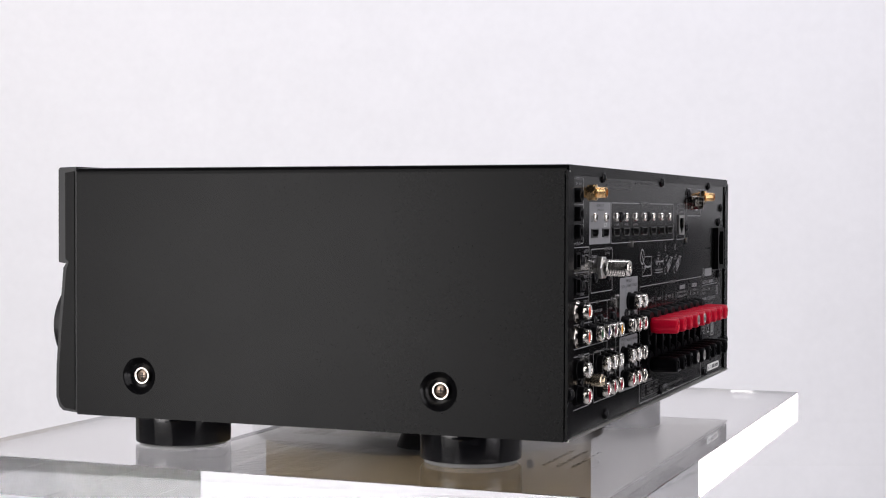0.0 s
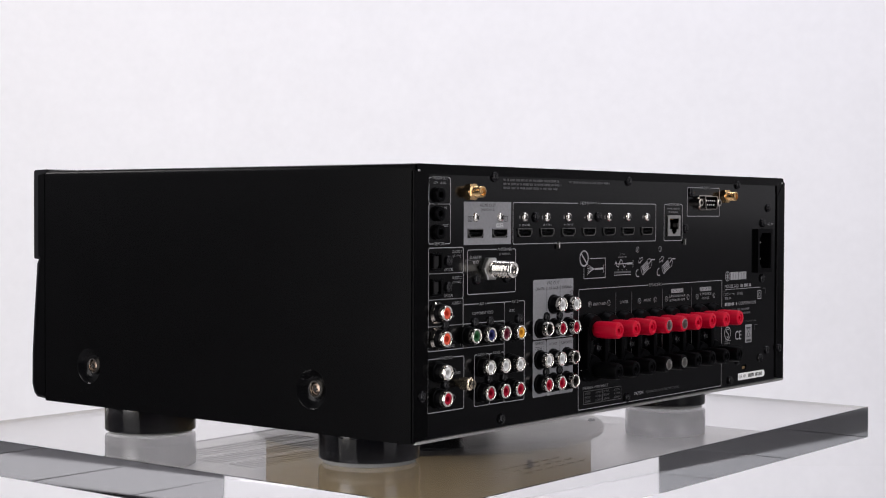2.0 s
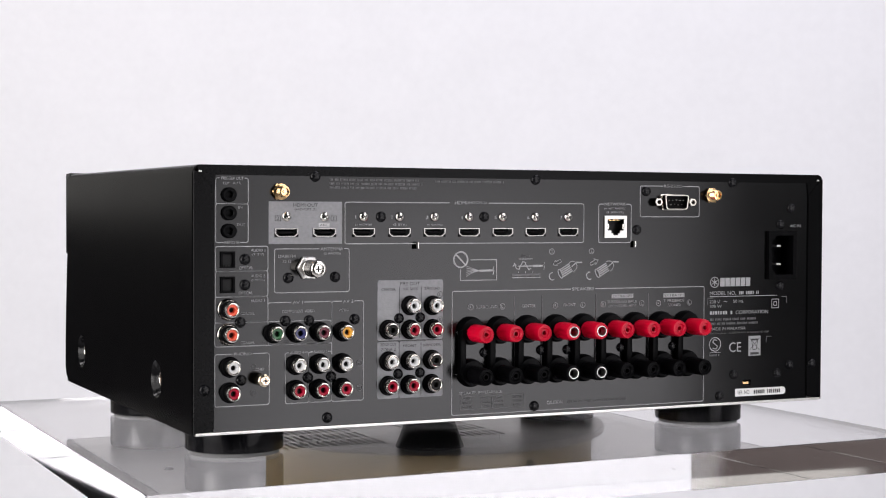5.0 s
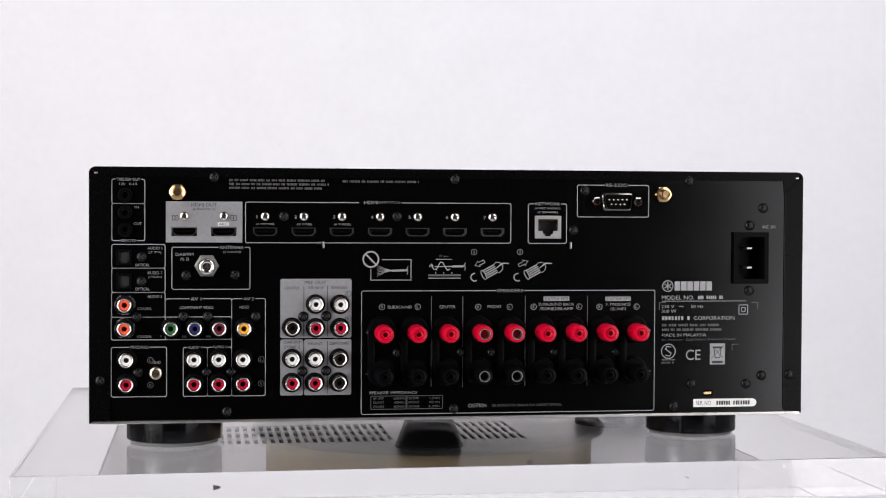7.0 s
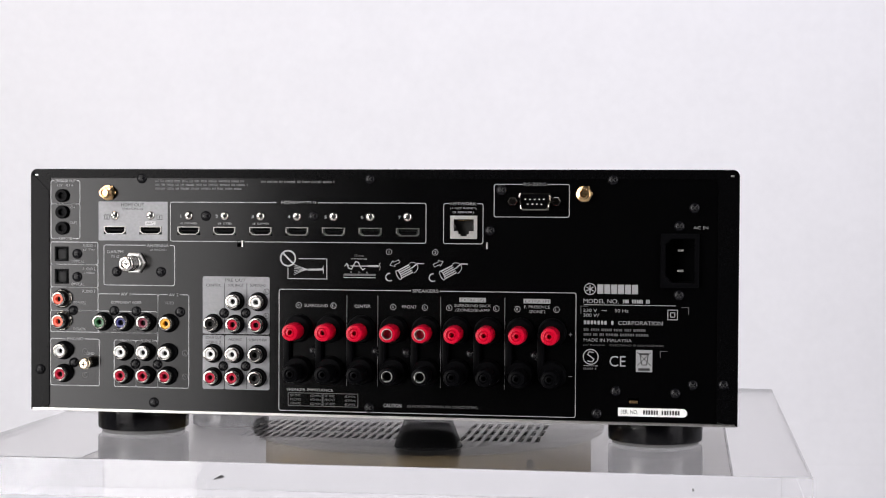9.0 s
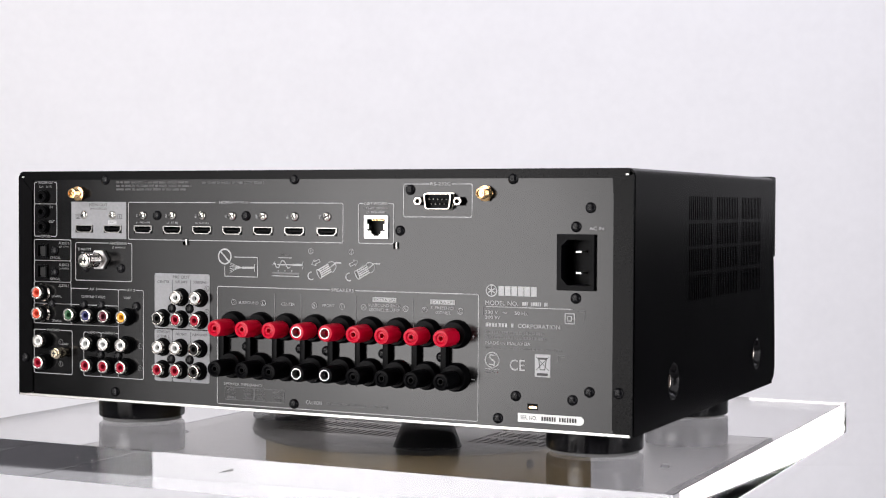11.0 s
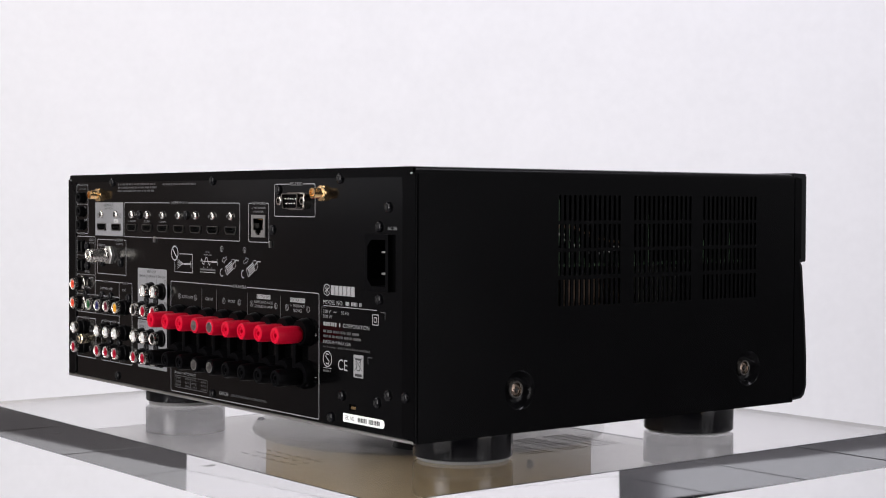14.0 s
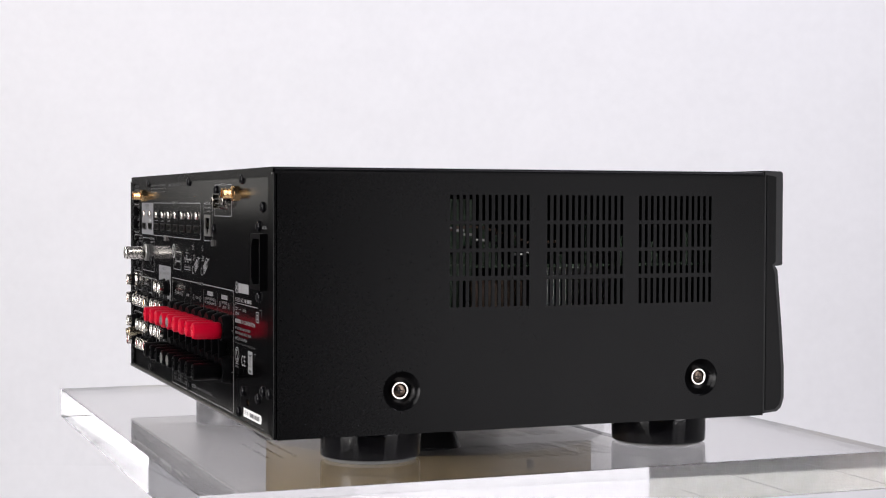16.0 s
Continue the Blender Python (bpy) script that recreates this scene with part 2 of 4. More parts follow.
def studio():
    def wall(name, label, mat, *dims):
        ob = part(name, box(bmesh.new(), *[d * 1000 for d in dims]), mat, None)
        tagged(ob, label, name.split("_")[0], kind="structure")

    wall("floor", "pale painted studio floor", PALE_WALL, -3.5, 3.5, -3.8, 2.6, -0.1, 0.0)
    wall("ceiling", "matt charcoal painted studio ceiling", ROOM, -3.5, 3.5, -3.8, 2.6, 3.2, 3.3)
    wall("wall_north", "matt charcoal painted studio wall behind the backdrop", ROOM, -3.5, 3.5, 2.6, 2.7, -0.1, 3.3)
    wall("wall_south", "matt charcoal painted studio wall", ROOM, -3.5, 3.5, -3.9, -3.8, -0.1, 3.3)
    wall("wall_east", "grey painted studio wall", GREY_WALL, 3.5, 3.6, -3.9, 2.7, -0.1, 3.3)
    wall("wall_west", "grey painted studio wall", GREY_WALL, -3.6, -3.5, -3.9, 2.7, -0.1, 3.3)
    wall("curtain", "brown curtain hanging along the studio wall", BROWN_WALL, -3.48, -3.4, 1.0, 2.55, 0.02, 3.1)
    # paper sweep: up the back, round a curve, forward over the floor
    bm = bmesh.new()
    line = [(0.45, 0.006)] + [(1.0 + 0.75 * math.sin(radians(a)), 0.756 - 0.75 * math.cos(radians(a))) for a in range(0, 91, 6)] + [(1.75, 2.9)]
    rows = [[bm.verts.new((x, y, z)) for y, z in line] for x in (-1.0, 1.25)]
    for i in range(len(line) - 1):
        bm.faces.new((rows[0][i], rows[1][i], rows[1][i + 1], rows[0][i + 1]))
    thicken(bm, (0, 3, -3))
    ob = part("backdrop", bm, CYC, None)
    tagged(ob, "seamless white paper backdrop with a faint lavender cast", "backdrop", kind="structure")


def turntable():
    ob = new("turntable_pedestal")
    tagged(ob, "round beige turntable with dark plate on white pedestal", "turntable")
    ob.location = (0, 0, TOP)
    part("column", lathe(bmesh.new(), [(0, -1000), (110, -1000), (110, -996), (95, -990), (95, -90), (0, -90)], axis="z", seg=48), WHITE, ob, "white painted column", True)
    base = part("base_ring", lathe(bmesh.new(), [(0, -89.5), (113, -89.5), (115, -87), (115, -32.5), (114, -31), (0, -31)], axis="z", seg=64), WOOD, ob, "beige wooden base of the turntable", True)
    part("top_plate", lathe(bmesh.new(), [(0, -30.8), (122, -30.8), (124, -29.8), (124.4, -28), (123.6, -25.6), (121, -24.7), (0, -24.7)], axis="z", seg=72), PLATE, ob, "scuffed dark grey top plate", True)
    part("base_screw", lathe(bmesh.new(), [(3.0, 0), (2.9, 0.8), (1.9, 1.3), (0, 1.4)], 65.5, -94.6, -40.0, "-y", 16), SCREW, base, "dark screw head", True)
    return ob


def acrylic_slab():
    bm = box(bmesh.new(), -257, 257, -51, 384, -24.6, -1.8, 0.3)
    ob = part("display_stand", bm, ACRYLIC, None)
    tagged(ob, "thick clear polished acrylic display stand on a turntable", "display stand")
    ob.visible_shadow = False
    ob.data.materials.append(EDGE)
    for p in ob.data.polygons:
        p.material_index = 0 if abs(p.normal.z) > 0.9 else 1
    return ob


# ---- the receiver ----
H0, H1 = 19.0, 169.3           # lower and upper edge of the case
HW = 217.5                     # half its width
DEPTH = 311.0


def receiver_case(rx):
    # one side with its countersunk screw holes, the other with the vents too
    slots = []
    for u0 in (102.5, 163.5, 223.8):
        for i in range(13):
            a = u0 + i * 3.98
            for v0, v1 in ((139.6, 154.3), (123.6, 137.4), (107.8, 121.4), (90.0, 105.2)):
                slots.append((a, a + 1.9, v0, v1))
    dishes = ((73.6, 43.4, 11.2), (267.0, 44.2, 11.2))
    bm = bmesh.new()
    holed(bm, 1.0, DEPTH, H0, H1 - 4.0, slots, lambda u, v: (HW, u, v), dishes)
    thicken(bm, (-1.1, 0, 0))
    side_r = part("side_panel", bm, COVER, rx, "satin black side sheet with three blocks of vent slots")
    bm = bmesh.new()
    holed(bm, 1.0, DEPTH, H0, H1 - 4.0, [], lambda u, v: (-HW, u, v), dishes)
    thicken(bm, (1.1, 0, 0))
    side_l = part("side_panel", bm, COVER, rx, "plain satin black side sheet")
    for side, s, ax in ((side_r, 1, "-x"), (side_l, -1, "x")):
        for u, v, r in dishes:
            part("screw_dish", lathe(bmesh.new(), [(r + 0.1, -0.05), (r - 0.5, 0.4), (r - 1.6, 2.4), (r - 3.2, 4.6), (6.2, 5.6), (0, 5.6)], s * HW, u, v, ax, 40), DISH, side, "", True)
            part("washer", lathe(bmesh.new(), [(5.0, 5.6), (5.0, 3.3), (4.8, 2.9), (4.1, 2.9), (3.8, 3.3), (3.8, 5.6)], s * HW, u, v, ax, 32), POLISHED, side, "nickel cup washer", True)
            part("case_screw", lathe(bmesh.new(), [(3.8, 5.2), (3.6, 4.2), (2.8, 3.7), (1.0, 3.5), (0, 3.5)], s * HW, u, v, ax, 24), CASE_SCREW, side, "bronzed cross-head screw", True)
            # No slot is cut: a near-black cross gives its shade.
            bm = bmesh.new()
            q = s * (HW - 3.4)
            box(bm, q - 0.15, q + 0.15, u - 1.8, u + 1.8, v - 0.35, v + 0.35)
            box(bm, q - 0.16, q + 0.16, u - 0.35, u + 0.35, v - 1.8, v + 1.8)
            part("slot_shade_cross", bm, DARK, side)
    # top sheet, rolled over at both long edges
    bm = bmesh.new()
    turn = [(4 - 4 * math.cos(radians(a)), 4 - 4 * math.sin(radians(a))) for a in range(0, 91, 15)]
    inner = [(4 - 2.8 * math.cos(radians(a)), 4 - 2.8 * math.sin(radians(a))) for a in range(0, 91, 15)]
    prof = [(-HW + u, H1 - v) for u, v in turn] + [(HW - u, H1 - v) for u, v in reversed(turn)]
    prof += [(HW - u, H1 - v) for u, v in inner] + [(-HW + u, H1 - v) for u, v in reversed(inner)]
    slab_of(bm, prof, 0.0, DEPTH)
    part("top_panel", bm, COVER, rx, "satin black top sheet", True)
    # folded flanges over the rear panel
    for s in (-1, 1):
        bm = bmesh.new()
        pts = [(s * (HW - 0.3), H0 + 0.2), (s * (HW - 0.3), H1 - 3.0), (s * (HW - 3.0), H1 - 4.2), (s * (HW - 11.8), H1 - 13.0), (s * (HW - 12.2), H1 - 14.5), (s * (HW - 12.2), H0 + 3.5), (s * (HW - 11.0), H0 + 2.4)]
        slab_of(bm, pts if s < 0 else pts[::-1], -1.0, 0.6)
        bmesh.ops.bevel(bm, geom=bm.edges[:], offset=0.25 * MM, segments=1, affect="EDGES")
        part("side_flange", bm, COVER, rx)
    bm = bmesh.new()
    slab_of(bm, [(-HW + 2.5, H1 - 0.4), (HW - 2.5, H1 - 0.4), (HW - 3.3, H1 - 4.8), (HW - 12.4, H1 - 13.8), (HW - 13.0, H1 - 5.6), (-HW + 13.0, H1 - 5.6), (-HW + 12.4, H1 - 13.8), (-HW + 3.3, H1 - 4.8)], -0.7, 0.6)
    part("top_flange", bm, COVER, rx)
    # The highlight on each rounded top corner, put in as a pale sliver.
    for s in (-1, 1):
        part("corner_glint", box(bmesh.new(), s * (HW - 4.2) - 1.0, s * (HW - 4.2) + 1.0, -0.95, 0.4, H1 - 4.2, H1 - 3.2, 0.2), TIN, rx, "tin sliver standing in for the highlight on the folded corner")
    # bare steel bottom with vent slots
    vents = []
    for i in range(37):
        a = -140 + i * 6.1
        if 22 > a > -14:
            continue
        for y0 in (196, 228, 260):
            vents.append((a, a + 3.4, y0, y0 + 27))
    for i in range(6):
        for y0 in (46, 56, 66):
            vents.append((-46 + i * 12.0, -37 + i * 12.0, y0, y0 + 3.0))
    bm = bmesh.new()
    holed(bm, -HW + 1.6, HW - 1.6, -1.6, DEPTH - 2, vents, lambda u, v: (u, v, H0))
    thicken(bm, (0, 0, 1.5))
    part("bottom_plate", bm, STEEL, rx, "bare galvanised steel base with vent slots")
    part("rear_lip", box(bmesh.new(), -HW + 4, HW - 4, -1.8, -0.2, H0 - 0.1, H0 + 1.0, 0.3), TIN, rx, "bare steel lip under the rear panel")
    # front moulding: stepped profile, seen from its ends
    prof = [(DEPTH + 1.8, 19.8), (322.5, 20.6), (325.5, 23.0), (327.6, 29.0), (327.4, 48), (325.6, 72.0), (322.2, 108.5), (320.4, 111.2), (325.0, 111.6), (325.6, 112.4), (325.6, 168.2), (324.6, 169.8), (DEPTH + 1.8, 170.2)]
    bm = bmesh.new()
    a = [bm.verts.new(Vector((-HW + 2.2, y, z)) * MM) for y, z in prof]
    b = [bm.verts.new(Vector((HW - 2.2, y, z)) * MM) for y, z in prof]
    bm.faces.new(a)
    bm.faces.new(b[::-1])
    for i in range(len(prof)):
        j = (i + 1) % len(prof)
        bm.faces.new((a[i], a[j], b[j], b[i]))
    front = part("front_panel", bm, FRONT, rx, "black front moulding with a stepped edge")
    for s in (-1, 1):
        bm = bmesh.new()
        inset = [(DEPTH + 2.8, 21.5), (321.0, 22.2), (324.0, 25.2), (325.4, 30.0), (325.0, 48), (323.2, 72), (319.8, 107), (318.0, 112.0), (320.4, 114.0), (320.4, 166.5), (DEPTH + 2.8, 167.5)]
        a = [bm.verts.new(Vector((s * (HW - 2.3), y, z)) * MM) for y, z in inset]
        b = [bm.verts.new(Vector((s * (HW - 1.6), y, z)) * MM) for y, z in inset]
        bm.faces.new(a)
        bm.faces.new(b)
        for i in range(len(inset)):
            j = (i + 1) % len(inset)
            bm.faces.new((a[i], a[j], b[j], b[i]))
        part("end_cap", bm, COVER, front, "satin black end cap")
    bm = bmesh.new()
    lathe(bm, [(0, -42.0), (25, -42.0), (27.5, -40.0), (28.5, 2), (0, 2)], -147, 318, 69, "-y", 48)
    part("volume_knob", bm, FRONT, rx, "round black volume knob", True)
    # feet
    for x, y, low, pad in ((-169.5, 72, 0.1, -2.25), (168.5, 71.5, 0.7, -1.25), (-166.5, 266.5, -0.9, -2.25), (166.8, 266, -0.1, -1.25)):
        rings = [(0, low), (28.6, low), (29.4, low + 0.3), (29.8, low + 1.0), (29.9, 18.6), (29.6, H0), (0, H0)]
        foot = part("foot", lathe(bmesh.new(), rings, x, y, 0, "z", 64), FOOT, rx, "gloss black round foot", True)
        part("pad", lathe(bmesh.new(), [(0, pad), (27.0, pad), (27.3, pad + 0.3), (27.3, low), (0, low)], x, y, 0, "z", 48), FELT, foot, "thin grey pad under the foot", True)


def receiver_inside(rx):
    bm = box(bmesh.new(), 150, 186, 166, 214, 40, 112)
    sink = part("heat_sink", bm, ALU, rx, "finned aluminium heat sink behind the vents")
    fin = part("fin", box(bmesh.new(), 186, 208, 167, 168.3, 44, 110), ALU, sink)
    for i in range(1, 12):
        again(fin, "fin", sink, 0, 0, i * 3.95)
    # Added black block: stops light leaking in through the front seam.
    part("seam_light_block", box(bmesh.new(), -215.2, 215.2, 309.0, 314.0, H0 + 2.0, H1 - 2.0), DARK, rx)
    part("circuit_board", box(bmesh.new(), 40, 206, 96, 288, 112, 113.6), BOARD, rx, "green circuit board behind the vents")
    part("upright_board", box(bmesh.new(), 190, 191.6, 98, 128, 60, 152), BOARD, rx, "green upright circuit board")
    part("transformer", box(bmesh.new(), 140, 201, 122, 158, 58, 104, 2.0), COIL, rx, "brown wound transformer behind the vents")
    for y, r in ((236, 11), (262, 9)):
        part("capacitor", lathe(bmesh.new(), [(0, 62), (r, 62), (r, 104), (r - 1, 105), (0, 105)], 190, y, 0, "z", 20), PLASTIC, rx, "", True)
    for k, (z0, bow) in enumerate(((131, 5), (127, 8), (122, -4))):
        line = [(198 - k * 2, 100 + i * 6.5, z0 + bow * math.sin(i * 0.45 + k)) for i in range(13)]
        bm = bmesh.new()
        for a, b in zip(line, line[1:]):
            box(bm, a[0] - 0.6, a[0] + 0.6, a[1], b[1] + 0.3, (a[2] + b[2]) / 2 - 0.7, (a[2] + b[2]) / 2 + 0.7, 0.2)
        part("wire", bm, (COIL, ALU, PLASTIC)[k], rx, "thin wire behind the vents")
    rnd = random.Random(4)
    for i in range(22):
        y, z, w = rnd.uniform(100, 280), rnd.uniform(113, 146), rnd.uniform(1.2, 5)
        part("component", box(bmesh.new(), 188, 190 + rnd.uniform(2, 14), y, y + w, 113.6, z), rnd.choice((BOARD, PLASTIC, BOARD)), rx)


def centre_foot(rx):
    part("centre_foot", lathe(bmesh.new(), [(0, -1.6), (15.5, -1.6), (17.0, -0.4), (24.0, H0 - 1), (24.5, H0), (0, H0)], 7, 168, 0, "z", 40), PLASTIC, rx, "black conical centre foot", True)
    for x, y in ((-188, 150), (188, 150)):
        part("base_screw", lathe(bmesh.new(), [(0, H0 - 1.6), (2.0, H0 - 1.5), (3.0, H0 - 0.6), (3.1, H0)], x, y, 0, "z", 16), SCREW, rx, "", True)


# layout of the rear panel, x from its middle and z over the slab
RCA = [(-196.9, 88.7, "o"), (-197.0, 74.8, "o"), (-170.4, 74.8, "g"), (-156.5, 74.7, "b"), (-142.3, 74.7, "m"), (-127.9, 74.5, "y"),
       (-195.9, 56.5, "w"), (-195.9, 42.2, "r"), (-156.9, 56.4, "w"), (-142.6, 56.4, "w"), (-128.5, 56.3, "w"), (-156.9, 42.0, "r"), (-142.6, 42.0, "r"), (-128.5, 42.0, "r"),
       (-85.6, 88.6, "w"), (-71.0, 88.4, "w"), (-99.6, 74.8, "k"), (-85.6, 74.5, "r"), (-71.0, 74.5, "r"),
       (-99.6, 56.3, "w"), (-86.0, 56.3, "w"), (-71.5, 56.3, "k"), (-99.6, 42.0, "r"), (-86.0, 42.0, "r"), (-71.7, 42.0, "k")]
HDMI = (-162.7, -139.7, -115.4, -92.6, -69.9, -47.1, -24.4, -1.8, 21.2)
POSTS = (-46.0, -26.2, -7.0, 13.0, 32.5, 51.4, 70.4, 89.6, 108.7)
PANEL_SCREWS = [(-145.3, 163.5), (-187.2, 116.6), (-187.2, 102.3), (-161.5, 105.8), (-133.0, 106.0), (-189.9, 81.4), (-163.2, 81.5), (-148.9, 81.4), (-120.8, 81.4),
                (-189.3, 48.9), (-149.5, 48.8), (-135.3, 48.8), (-137.6, 25.2), (-104.4, 140.6), (-36.9, 140.8), (-1.9, 163.4), (-92.8, 81.2), (-79.1, 81.4), (-93.2, 48.6), (-79.1, 48.8),
                (-36.4, 59.2), (2.5, 59.4), (21.1, 59.0), (60.1, 59.0), (98.8, 58.7), (-1.9, 25.2), (78.0, 157.1), (71.2, 132.8), (144.1, 163.3), (191.6, 147.0), (183.0, 136.2),
                (183.0, 95.8), (146.5, 38.5), (181.4, 38.0), (191.5, 43.1), (135.4, 25.0)]


def rear_panel(rx):
    holes = [(x - 7.3, x + 7.3, 128.9, 134.0) for x in HDMI]
    holes += [(48.6, 62.0, 129.8, 140.2), (174.4, 192.2, 102.6, 129.6), (153.8, 160.2, 31.0, 34.6), (-84.6, -81.2, 121.8, 126.0), (66.6, 69.0, 121.8, 125.8)]
    holes += [(-201.0, -193.8, 112.6, 120.4), (-201.0, -193.8, 98.6, 106.4)]
    bm = bmesh.new()
    holed(bm, -205.6, 205.6, H0 + 0.8, H1 - 5.0, holes, lambda u, v: (u, 0.0, v))
    thicken(bm, (0, 1.2, 0))
    rear = part("rear_panel", bm, PANEL, rx, "semi-gloss black rear panel with grey printing")
    # Added black sheet that puts darkness behind the panel's openings.
    part("opening_shade_sheet", box(bmesh.new(), -206, 206, 12, 13, H0 + 2, H1 - 6), DARK, rx)

    # printed frames
    frames = [(-204.3, -185.4, 126.1, 147.7), (-204.3, -185.4, 147.7, 162.0), (-204.4, -173.7, 110.0, 123.9), (-204.4, -173.7, 95.8, 110.0), (-204.5, -173.7, 81.3, 95.8),
              (-204.7, -135.0, 68.0, 81.3), (-173.6, -135.0, 68.0, 92.0), (-135.0, -115.2, 34.4, 92.0), (-204.7, -172.8, 34.6, 63.7), (-163.2, -149.1, 34.5, 63.4), (-149.1, -135.0, 34.5, 63.4),
              (-169.8, -124.3, 97.5, 122.3), (-127.0, 32.4, 125.0, 149.0), (43.1, 66.9, 124.9, 148.9), (73.5, 118.3, 141.1, 160.5), (-58.1, 122.7, 22.3, 96.3)]
    for x0, x1, z0, z1 in frames:
        part("printed_frame", ribbon(bmesh.new(), rounded(x0, x1, z0, z1), 0.5), INK, rear)
    part("printed_frame", ribbon(bmesh.new(), [(-52.6, 109.5), (-52.6, 102.8), (-28.4, 102.8), (-28.4, 115.0), (-46.0, 115.0)], 0.5, False), INK, rear)
    for x in (-15.9, 3.2, 41.6, 80.3):
        part("printed_rule", ribbon(bmesh.new(), [(x, 92.9), (x, 38.2)], 0.45, False), INK_DIM, rear)
    part("printed_rule", ribbon(bmesh.new(), [(127.4, 89.5), (181.0, 89.5)], 0.4, False), INK, rear)
    for pts in ([(129.8, 88.6), (125.6, 88.6), (125.6, 84.2)], [(184.4, 88.6), (188.6, 88.6), (188.6, 84.6)], [(176.6, 62.6), (172.4, 62.6), (172.4, 58.8)]):
        part("printed_rule", ribbon(bmesh.new(), pts, 0.4, False), INK_DIM, rear)
    for x0, x1 in ((-52.3, -31.1), (-30.5, -8.9)):
        part("printed_frame", ribbon(bmesh.new(), rounded(x0, x1, 25.3, 33.2, 0.6), 0.35), INK_DIM, rear)

    # silver fields
    def field(x0, x1, z0, z1):
        return part("silver_field", slab_of(bmesh.new(), rounded(x0, x1, z0, z1), -0.16, 0.05), SILVER, rear, "silver printed field with fine lines")

    bm = bmesh.new()
    holed(bm, -173.3, -128.8, 125.1, 149.2, [(x - 7.3, x + 7.3, 128.9, 134.0) for x in HDMI[:2]], lambda u, v: (u, -0.16, v))
    thicken(bm, (0, 0.2, 0))
    part("silver_field", bm, SILVER, rear, "silver printed field with fine lines")
    field(-106.4, -64.1, 68.4, 103.6)
    field(-106.4, -92.7, 34.3, 67.6)
    field(-92.3, -64.1, 34.3, 67.6)
    for z0, z1, x0, x1 in ((134.6, 144.4, -172.5, -129.6), (69.2, 95.6, -105.6, -93.2), (35.0, 60.6, -105.6, -93.4)):
        bm = bmesh.new()
        z = z0
        while z < z1:
            ribbon(bm, [(x0, z), (x1, z)], 0.34, False, -0.2)
            z += 0.85
        tagged(part("line_texture", bm, INK_TEXT, rear), kind="stuff")
    for x in (-92.5, -78.4):
        part("printed_rule", ribbon(bmesh.new(), [(x, 99.5), (x, 69.5)], 0.35, False, -0.24), INK_BLACK, rear)
    part("printed_rule", ribbon(bmesh.new(), [(-78.4, 66.5), (-78.4, 35.0)], 0.35, False, -0.24), INK_BLACK, rear)

    # words: text, x, z, width, height, ink
    K = INK_BLACK
